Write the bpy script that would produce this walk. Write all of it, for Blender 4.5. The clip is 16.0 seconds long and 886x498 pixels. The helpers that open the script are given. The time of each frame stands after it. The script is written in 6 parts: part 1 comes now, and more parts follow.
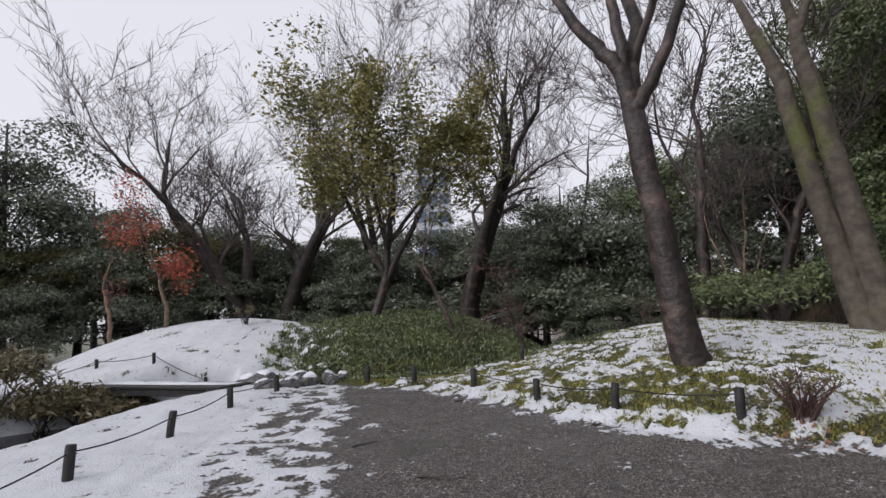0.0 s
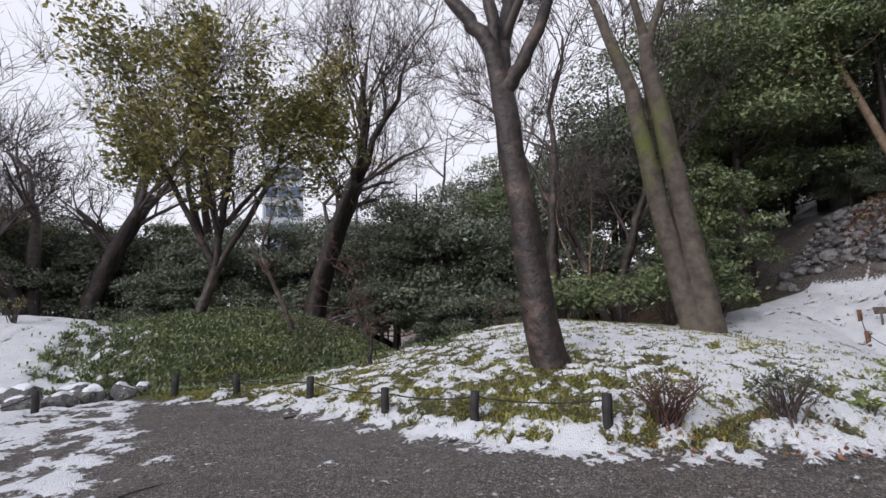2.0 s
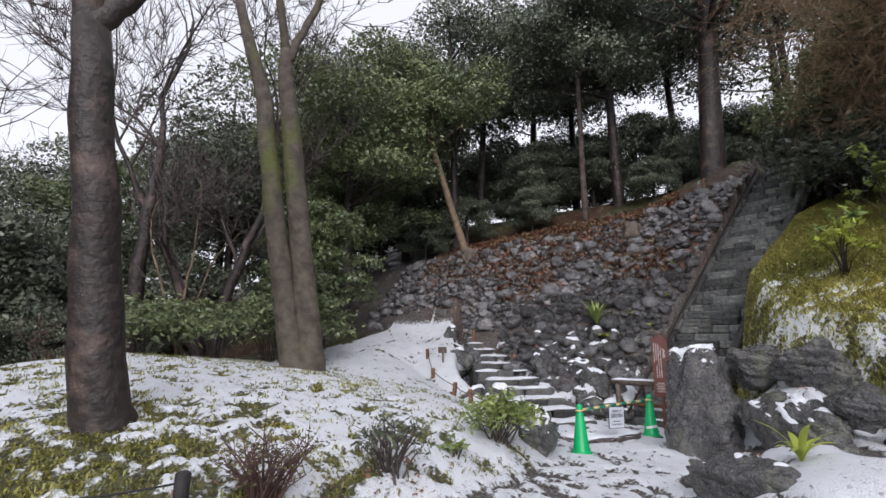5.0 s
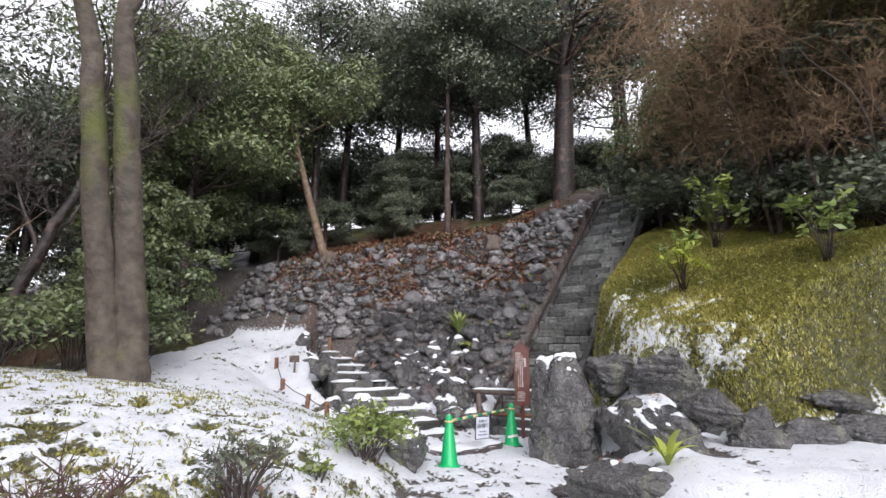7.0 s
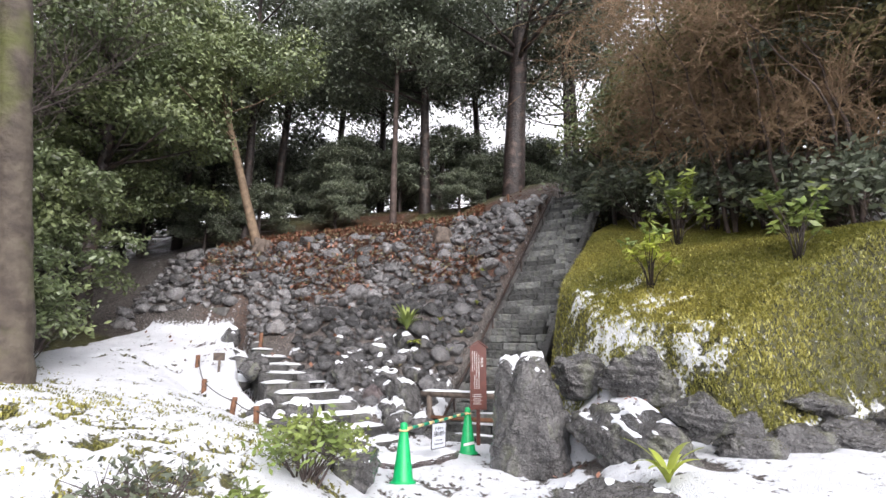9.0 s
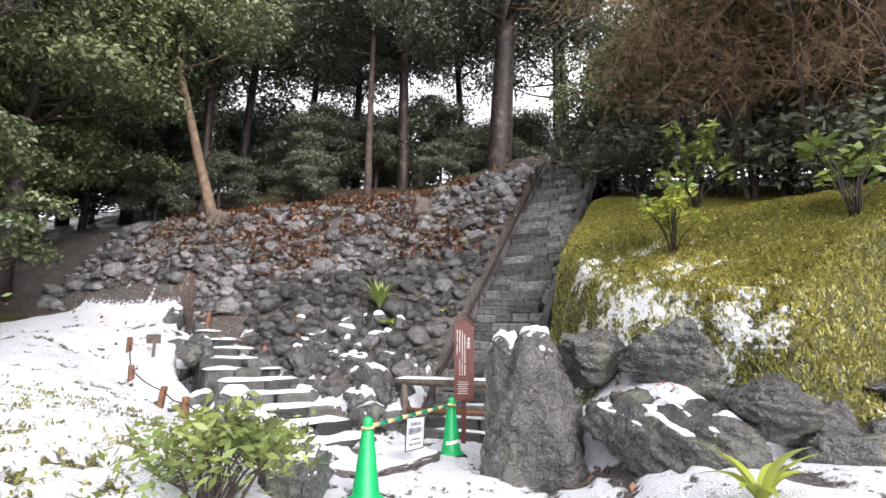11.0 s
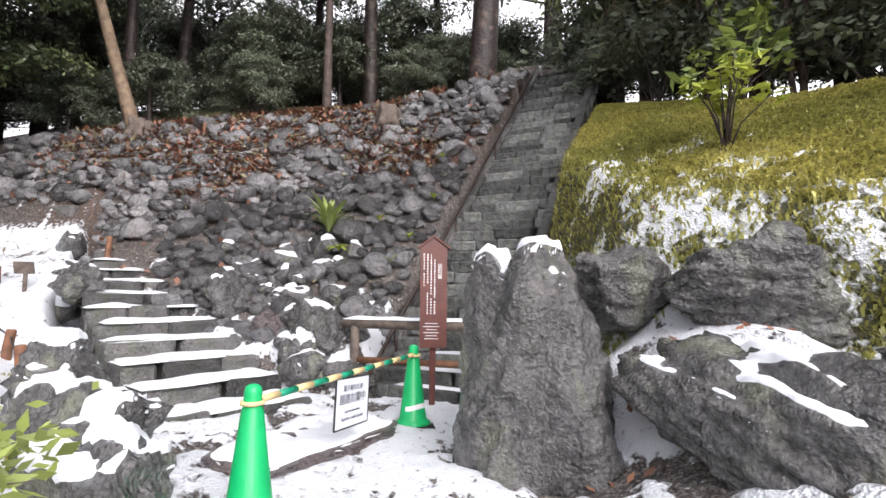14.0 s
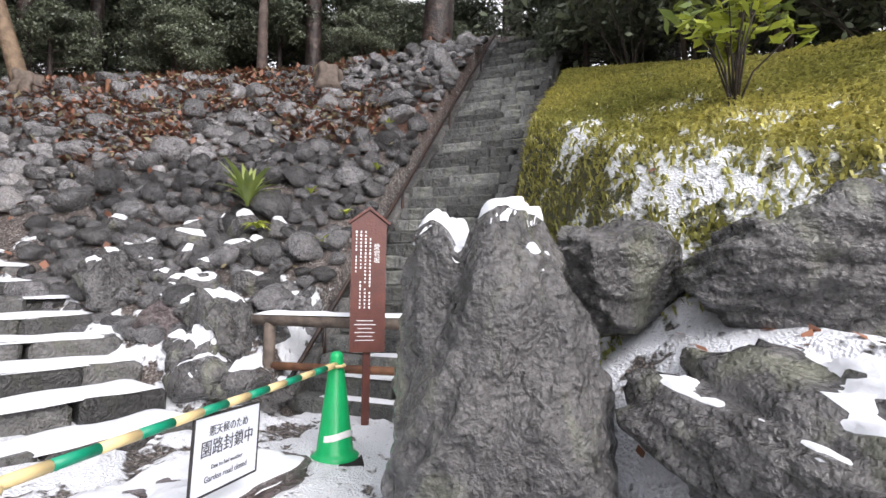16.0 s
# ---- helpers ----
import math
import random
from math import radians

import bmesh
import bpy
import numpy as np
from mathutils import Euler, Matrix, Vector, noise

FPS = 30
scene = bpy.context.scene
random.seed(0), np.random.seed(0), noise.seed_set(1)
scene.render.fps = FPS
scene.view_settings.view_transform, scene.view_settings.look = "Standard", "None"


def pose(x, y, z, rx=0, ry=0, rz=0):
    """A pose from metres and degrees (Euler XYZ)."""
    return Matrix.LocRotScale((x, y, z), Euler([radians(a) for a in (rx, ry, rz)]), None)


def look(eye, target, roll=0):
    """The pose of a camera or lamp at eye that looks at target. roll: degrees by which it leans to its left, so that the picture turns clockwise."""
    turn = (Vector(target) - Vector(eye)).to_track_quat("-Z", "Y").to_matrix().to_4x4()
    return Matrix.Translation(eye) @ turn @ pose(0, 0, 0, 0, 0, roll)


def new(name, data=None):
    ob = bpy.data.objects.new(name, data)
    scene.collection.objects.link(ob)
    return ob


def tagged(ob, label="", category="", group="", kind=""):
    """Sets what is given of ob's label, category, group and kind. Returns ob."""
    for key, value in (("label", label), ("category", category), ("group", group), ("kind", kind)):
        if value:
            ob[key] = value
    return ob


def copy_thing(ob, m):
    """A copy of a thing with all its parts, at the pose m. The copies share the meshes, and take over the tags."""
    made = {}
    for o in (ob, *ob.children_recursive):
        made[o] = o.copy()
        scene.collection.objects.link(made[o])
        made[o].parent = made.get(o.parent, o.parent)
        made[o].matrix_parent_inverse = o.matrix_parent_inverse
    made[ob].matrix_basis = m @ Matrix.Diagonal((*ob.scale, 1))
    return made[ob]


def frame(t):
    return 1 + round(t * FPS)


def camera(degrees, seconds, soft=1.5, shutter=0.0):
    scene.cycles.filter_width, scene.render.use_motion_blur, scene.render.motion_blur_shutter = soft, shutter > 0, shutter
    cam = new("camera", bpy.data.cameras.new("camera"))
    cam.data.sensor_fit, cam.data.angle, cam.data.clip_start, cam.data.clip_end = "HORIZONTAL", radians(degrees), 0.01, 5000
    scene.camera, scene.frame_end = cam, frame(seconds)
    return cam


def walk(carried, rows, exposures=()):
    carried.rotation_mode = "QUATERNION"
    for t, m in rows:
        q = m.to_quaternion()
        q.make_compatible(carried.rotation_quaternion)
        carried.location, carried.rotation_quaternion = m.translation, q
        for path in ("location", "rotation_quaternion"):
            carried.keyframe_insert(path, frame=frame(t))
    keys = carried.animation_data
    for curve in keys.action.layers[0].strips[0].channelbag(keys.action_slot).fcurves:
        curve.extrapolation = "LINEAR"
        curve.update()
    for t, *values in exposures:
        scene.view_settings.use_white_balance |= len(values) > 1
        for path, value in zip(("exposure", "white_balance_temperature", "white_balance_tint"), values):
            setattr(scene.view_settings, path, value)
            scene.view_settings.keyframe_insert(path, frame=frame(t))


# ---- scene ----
cam = camera(81.4, 16.0)
METRES, EYE, TILT, LEAN, TURN = 9.4, 1.5, 8.5, 2.0, 0.0
ROWS = [
    (0.0, 0.0, 0.0, 0.0, -0.0, 0.0, -0.0),
    (0.5, 0.0063, 0.0356, -0.0082, -2.24, 0.09, -0.29),
    (1.0, 0.015, 0.0712, -0.0111, -6.17, 0.18, -0.93),
    (1.5, 0.0147, 0.1059, -0.0184, -10.74, 0.33, -1.76),
    (2.0, 0.0225, 0.1371, -0.0242, -16.19, 0.56, -2.57),
    (2.5, 0.0385, 0.1673, -0.0227, -22.24, 0.99, -3.43),
    (3.0, 0.0524, 0.1952, -0.0273, -29.81, 1.7, -4.6),
    (3.5, 0.0648, 0.2168, -0.0275, -37.56, 2.88, -5.6),
    (4.0, 0.0855, 0.2342, -0.0266, -44.71, 4.02, -6.32),
    (4.5, 0.0974, 0.2495, -0.027, -51.48, 5.61, -7.11),
    (5.0, 0.1044, 0.2694, -0.0293, -58.89, 7.88, -7.85),
    (7.5, 0.1721, 0.3368, -0.0458, -77.92, 11.84, -8.8),
    (8.0, 0.1929, 0.3474, -0.0467, -79.84, 12.12, -8.87),
    (8.5, 0.2157, 0.3651, -0.047, -81.86, 12.42, -8.98),
    (11.0, 0.417, 0.3969, -0.0647, -85.54, 12.22, -8.98),
    (11.5, 0.4596, 0.3937, -0.0667, -86.72, 11.57, -8.98),
    (12.0, 0.4997, 0.3888, -0.0631, -87.66, 11.1, -8.98),
    (12.5, 0.5389, 0.3911, -0.0652, -87.83, 10.32, -9.05),
    (13.0, 0.5708, 0.3912, -0.0675, -88.04, 9.64, -9.02),
    (13.5, 0.6067, 0.3912, -0.0692, -88.09, 8.27, -9.02),
    (14.0, 0.6372, 0.3955, -0.0708, -88.03, 6.4, -9.05),
    (14.5, 0.6643, 0.3988, -0.0698, -88.22, 5.76, -9.05),
    (15.0, 0.6976, 0.3961, -0.0671, -88.52, 5.18, -8.94),
    (15.5, 0.7265, 0.3923, -0.0659, -88.93, 5.23, -8.98),
    (16.0, 0.7585, 0.3869, -0.0647, -93.2, 5.82, -8.97),
]
EXPOSURE = [(0.0, 0.04, 6330, 15), (2.5, 0.28, 6230, 16), (5.0, 0.34, 6200, 15), (8.0, 1.15, 6400, 15), (11.0, 1.36, 6500, 15), (16.0, 1.27, 6450, 15)]
walk(cam, [(t, pose(0, 0, EYE, TILT, LEAN, TURN) @ pose(METRES * x, METRES * y, METRES * z, 90 + pitch, roll, yaw)) for t, x, y, z, yaw, pitch, roll in ROWS], EXPOSURE)

# ---- world and light: an overcast winter day ----
world = bpy.data.worlds.new("overcast")
scene.world = world
world.use_nodes = True
wn, wl = world.node_tree.nodes, world.node_tree.links
sky = wn.new("ShaderNodeTexSky")
sky.sky_type, sky.sun_disc = "NISHITA", False
sky.sun_elevation, sky.sun_rotation, sky.air_density, sky.dust_density = radians(33), radians(241), 1.0, 4.0
grey = wn.new("ShaderNodeHueSaturation")
grey.inputs["Saturation"].default_value = 0.16
wl.new(sky.outputs[0], grey.inputs["Color"])
cloud = wn.new("ShaderNodeMixRGB")
cloud.inputs[0].default_value, cloud.inputs[2].default_value = 0.8, (5.6, 5.7, 5.95, 1)
wl.new(grey.outputs[0], cloud.inputs[1])
wl.new(cloud.outputs[0], wn["Background"].inputs["Color"])
wn["Background"].inputs["Strength"].default_value = 0.15
sun = new("sun", bpy.data.lights.new("sun", "SUN"))
sun.data.energy, sun.data.angle, sun.data.color = 1.5, radians(40), (1.0, 0.97, 0.93)
sun.matrix_world = look((-18, -10, 13.4), (0, 0, 0))


# ---- noise on arrays ----
def vnoise(x, y, seed=0):
    x, y = np.asarray(x, float), np.asarray(y, float)
    i, j = np.floor(x).astype(np.int64), np.floor(y).astype(np.int64)
    u, v = x - i, y - j
    u, v = u * u * (3 - 2 * u), v * v * (3 - 2 * v)

    def h(a, b):
        n = (a * 374761393 + b * 668265263 + seed * 974634777) & 0x7FFFFFFF
        n = ((n ^ (n >> 13)) * 1274126177) & 0x7FFFFFFF
        return ((n ^ (n >> 16)) & 0xFFFF) / 65535.0
    return (h(i, j) * (1 - u) + h(i + 1, j) * u) * (1 - v) + (h(i, j + 1) * (1 - u) + h(i + 1, j + 1) * u) * v


def fbm(x, y, seed=0, octaves=4):
    s, a, w = 0.0, 0.5, 0.0
    for k in range(octaves):
        s = s + a * vnoise(x * 2 ** k, y * 2 ** k, seed + k)
        w += a
        a *= 0.55
    return s / w


def smooth(a, b, v):
    t = np.clip((v - a) / (b - a), 0, 1)
    return t * t * (3 - 2 * t)


# ---- the lie of the land ----
def edge_distance(x, y, line):
    """Signed distance from a polyline: plus on its left hand."""
    x, y = np.asarray(x, float), np.asarray(y, float)
    best, sign = np.full(np.shape(x), 1e9), np.ones(np.shape(x))
    for (ax, ay), (bx, by) in zip(line, line[1:]):
        dx, dy = bx - ax, by - ay
        t = np.clip(((x - ax) * dx + (y - ay) * dy) / (dx * dx + dy * dy), 0, 1)
        d = np.hypot(x - ax - t * dx, y - ay - t * dy)
        s = np.where(dx * (y - ay) - dy * (x - ax) >= 0, 1.0, -1.0)
        sign = np.where(d < best, s, sign)
        best = np.minimum(best, d)
    return best * sign


LAWN_EDGE = [(-9, 13.6), (-3.5, 11.9), (-1.0, 10.35), (0.6, 8.75), (1.6, 7.45), (3.0, 6.15), (4.1, 5.65), (5.5, 5.25), (7.0, 4.95), (8.2, 5.1), (9.5, 6.1), (10.9, 7.5), (12.6, 9.0)]
HILL_FOOT = [(10.4, -4), (9.3, -0.8), (8.8, 0.0), (8.4, 0.7), (8.35, 1.15), (8.7, 1.5), (9.55, 2.2), (10.3, 2.85), (12.4, 3.2)]
SHORE = [(-5.9, -6), (-5.8, 5), (-5.6, 6.8), (-5.3, 8.5), (-4.7, 10.1), (-4.6, 11.4), (-5.0, 12.7), (-6.4, 12.8), (-7.7, 12.2), (-8.2, 11.2), (-9, 10.3), (-11, 9.6), (-40, 9)]
STAIR_O, STAIR_D, STAIR_N, STAIR_W = (12.31, 4.46), (0.911, -0.414), (-0.414, -0.911), 1.25
RISE, RUN = 0.16, 0.1728


STEP_LINE = [(8.5, 4.9), (9.85, 6.1), (12.0, 8.45), (14.1, 9.75), (15.5, 10.6)]


def stair_ab(x, y):
    return (x - STAIR_O[0]) * STAIR_D[0] + (y - STAIR_O[1]) * STAIR_D[1], (x - STAIR_O[0]) * STAIR_N[0] + (y - STAIR_O[1]) * STAIR_N[1]


def slope_z(x, y):
    return 1.0 + 0.88 * (np.minimum(x, 17) - 12.4) + 0.4 * np.maximum(x - 17, 0) - 0.08 * (y - 5.5) + 0.12 * (x - 12.4) * smooth(6, 2, y)


def height(x, y):
    x, y = np.asarray(x, float), np.asarray(y, float)
    path = 0.12 * smooth(4, 6.3, y) + 0.22 * smooth(6.3, 10, y) * smooth(6, 2, x)
    d = edge_distance(x, y, LAWN_EDGE)
    dl = np.maximum(d, 0)
    lawn = 0.5 * (1 - np.exp(-dl / 1.2)) + 0.11 * np.minimum(dl, 7) + 0.19 * np.maximum(x - 9.5, 0) * smooth(0, 2, dl)
    lawn = lawn * smooth(-1.6, 5.5, x) + 0.05 * smooth(0, 0.4, dl)
    back = smooth(10.8, 13.8, y - 0.33 * np.clip(x, 0, 9)) * smooth(12.5, 10, x)
    z = path + lawn * (1 - back) - 0.75 * back * smooth(1.5, 4, x)
    for cx, cy, rx, ry, h in ((-6.9, 17.4, 5.6, 5.6, 1.6), (-1.6, 19.2, 5.6, 7.2, 1.75)):
        q = ((x - cx) / rx) ** 2 + ((y - cy) / ry) ** 2
        z = np.maximum(z, path + h * np.clip(1 - q, 0, 1) * smooth(1.0, 0.85, q))
    w = edge_distance(x, y, SHORE)
    z = np.where(x < 4, z - smooth(-0.1, 0.55, w) * (z + 0.9), z)
    a, s = stair_ab(x, y)
    rock = slope_z(x, y)
    left = smooth(0.05, -0.2, s)
    beside = edge_distance(x, y, STEP_LINE)
    bank = 0.1 + 0.43 * (np.clip(x, 10, 14.6) - 10.0) - 0.1 * np.maximum(beside, 0)
    z = np.where((beside > 0) & (x > 9.5) & (x < 16), np.maximum(z, bank * smooth(0, 0.25, beside)), z)
    left = left * np.where(beside > -0.1, smooth(14.3, 15.2, x), 1.0)
    z = np.where((x > 10.8) & (s < 0.1), z + (np.maximum(rock, z) - z) * left, z)
    f = -edge_distance(x, y, HILL_FOOT)
    hill = 1.35 + 0.5 * (x - 9) - 0.34 * (y - 1.9)
    hill = np.minimum(hill, 3.45 + 0.36 * np.maximum(x - 12, 0) - 0.03 * (y + 1))
    z = np.where(x > 5, z + 0.46 * smooth(-0.65, -0.3, f) * smooth(1.6, 2.0, y) * smooth(10.6, 10.0, x), z)
    z = z + 0.48 * smooth(3.3, 2.0, y) * smooth(4.9, 6.8, x) * smooth(10.4, 9.8, x)
    hm = smooth(-0.1, 0.75, f) * smooth(STAIR_W - 0.05, STAIR_W + 0.55, s)
    z = np.where((x > 5) & (f > -0.1), z + (np.maximum(hill, z) - z) * hm, z)
    flight = 0.6 + RISE / RUN * a - 0.32
    inside = smooth(-0.15, 0.02, s) * smooth(STAIR_W + 0.2, STAIR_W, s)
    z = np.where(a > -0.9, z + (np.clip(flight, 0.0, 7.0) - z) * inside, z)
    far = smooth(28, 70, np.hypot(x - 4, y - 6))
    top = smooth(20, 24, x)
    z = z + top * (7.4 - z) * (1 - far) * smooth(16, 10, np.abs(y - 4))
    return z * (1 - far) + far * 1.0


def hz(x, y):
    return float(height(x, y))


def snow_amount(x, y):
    """How much snow lies, 0 to 1, before the small patches."""
    x, y = np.asarray(x, float), np.asarray(y, float)
    d = edge_distance(x, y, LAWN_EDGE)
    s = np.zeros(np.shape(x))
    lawn = (d > -0.05) & (x > -1.5) & (x < 15) & (y < 13)
    tree = np.exp(-(((x - 3.2) / 1.6) ** 2 + ((y - 7.6) / 1.0) ** 2))
    amount = 0.55 + 0.17 * smooth(3, 4.6, x) + 0.17 * smooth(5.5, 9.5, x) - 0.32 * tree - 0.25 * smooth(2.2, 0.0, x) * smooth(0.6, 1.6, d)
    amount = np.maximum(amount, 0.66 * smooth(0.75, 0.1, np.abs(d - 0.15)))
    s = np.where(lawn, amount, s)
    rim = (d > -0.35) & (d <= 0.0)
    s = np.where(rim, 0.55 + d * 0.9, s)
    inner = x + 0.17 * np.clip(y - 3.3, 0, 8)
    shore = smooth(-0.3, -1.0, inner) * (d < 0)
    s = np.maximum(s, shore * (0.53 + 0.47 * smooth(-1.9, -2.5, inner)))
    mound = (d > 0) & (x < -1.0) & (y > 11)
    s = np.where(mound, 0.92 * smooth(-1.4, -5.6, x + 0.12 * (y - 14)), s)
    right = smooth(2.9, 2.2, y) * smooth(3.2, 4.8, x) * (d < 0)
    s = np.maximum(s, 0.9 * right)
    slush = smooth(4.8, 6.6, x) * (d < 0)
    s = np.maximum(s, (0.58 + 0.14 * smooth(6.8, 8.2, x)) * slush)
    a, st = stair_ab(x, y)
    f = -edge_distance(x, y, HILL_FOOT)
    on_hill = (f > 0.15) & (x > 6.5) & (st > STAIR_W - 0.1)
    band = smooth(3.0, 0.6, f) * smooth(8.6, 9.4, x) * smooth(13.5, 11.0, x) * smooth(0.2, 1.2, y) * smooth(STAIR_W + 0.5, STAIR_W + 1.2, st)
    s = np.where(on_hill, 0.6 * band, s)
    foot = np.exp(-((f + 0.95) / 0.3) ** 2) * smooth(1.3, 1.8, y) * (x > 7) * (x < 9.6)
    s = np.where(on_hill, s, s * (1 - 0.75 * foot))
    rock = (slope_z(x, y) > height(x, y) - 0.02) & (x > 11) & (st < 0.1) & ((edge_distance(x, y, STEP_LINE) < -0.1) | (x > 14.8))
    s = np.where(rock, 0.55 * smooth(1.3, 0.7, slope_z(x, y)), s)
    s = np.where((x > 16) | (y > 24) | ((y > 12.6) & (x > -1.0)), 0, s)
    return s


def snow_cover(x, y):
    """The patches: 0 bare, 1 covered."""
    x, y = np.asarray(x, float), np.asarray(y, float)
    n = 0.3 * fbm(x * 1.9, y * 1.9, 11, 3) + 0.33 * vnoise(x * 5.5, y * 5.5, 31) + 0.37 * vnoise(x * 9.7, y * 9.7, 37)
    n = (n - 0.5) * 1.9 + 0.5
    return smooth(-0.16, 0.2, snow_amount(x, y) - n)


# ---- materials ----
def material(name, colour, rough=0.6, second=None, scale=6.0, bump=0.3, bump_scale=30.0, metal=0.0, island=0.0, sheen=0.0, third=None, spots=2.0, translucent=0.0, obj_random=0.0, distance=0.02):
    m = bpy.data.materials.new(name)
    m.use_nodes = True
    n, l = m.node_tree.nodes, m.node_tree.links
    b = n["Principled BSDF"]
    b.inputs["Roughness"].default_value, b.inputs["Metallic"].default_value = rough, metal
    geo, tc = n.new("ShaderNodeNewGeometry"), n.new("ShaderNodeTexCoord")
    big = n.new("ShaderNodeTexNoise")
    big.inputs["Scale"].default_value, big.inputs["Detail"].default_value = scale, 6
    l.new(tc.outputs["Object"], big.inputs["Vector"])
    ramp = n.new("ShaderNodeValToRGB")
    c2 = second or tuple(c * 0.6 for c in colour)
    ramp.color_ramp.elements[0].color, ramp.color_ramp.elements[1].color = (*c2, 1), (*colour, 1)
    ramp.color_ramp.elements[0].position, ramp.color_ramp.elements[1].position = 0.35, 0.65
    l.new(big.outputs["Fac"], ramp.inputs["Fac"])
    out = ramp.outputs[0]
    if third:
        sp = n.new("ShaderNodeTexNoise")
        sp.inputs["Scale"].default_value, sp.inputs["Detail"].default_value = spots, 5
        l.new(tc.outputs["Object"], sp.inputs["Vector"])
        r2 = n.new("ShaderNodeValToRGB")
        r2.color_ramp.elements[0].position, r2.color_ramp.elements[1].position = 0.55, 0.68
        l.new(sp.outputs["Fac"], r2.inputs["Fac"])
        mix = n.new("ShaderNodeMix")
        mix.data_type = "RGBA"
        mix.inputs["B"].default_value = (*third, 1)
        for k in mix.inputs:
            if k.type == "RGBA" and k.name == "A":
                l.new(out, k)
            if k.type == "RGBA" and k.name == "B":
                k.default_value = (*third, 1)
        l.new(r2.outputs[0], mix.inputs[0])
        out = [o for o in mix.outputs if o.type == "RGBA"][0]
    if island or obj_random:
        hs = n.new("ShaderNodeHueSaturation")
        mr = n.new("ShaderNodeMapRange")
        amount = island or obj_random
        mr.inputs["To Min"].default_value, mr.inputs["To Max"].default_value = 1 - amount, 1 + amount
        if island:
            l.new(geo.outputs["Random Per Island"], mr.inputs["Value"])
        else:
            oi = n.new("ShaderNodeObjectInfo")
            l.new(oi.outputs["Random"], mr.inputs["Value"])
        l.new(mr.outputs[0], hs.inputs["Value"])
        l.new(out, hs.inputs["Color"])
        out = hs.outputs[0]
    l.new(out, b.inputs["Base Color"])
    if bump:
        fine = n.new("ShaderNodeTexNoise")
        fine.inputs["Scale"].default_value, fine.inputs["Detail"].default_value = bump_scale, 8
        l.new(tc.outputs["Object"], fine.inputs["Vector"])
        bp = n.new("ShaderNodeBump")
        bp.inputs["Strength"].default_value, bp.inputs["Distance"].default_value = bump, distance
        l.new(fine.outputs["Fac"], bp.inputs["Height"])
        l.new(bp.outputs[0], b.inputs["Normal"])
    if translucent:
        tr = n.new("ShaderNodeBsdfTranslucent")
        l.new(out, tr.inputs["Color"])
        ms = n.new("ShaderNodeMixShader")
        ms.inputs[0].default_value = translucent
        l.new(b.outputs[0], ms.inputs[1])
        l.new(tr.outputs[0], ms.inputs[2])
        l.new(ms.outputs[0], n["Material Output"].inputs["Surface"])
    return m


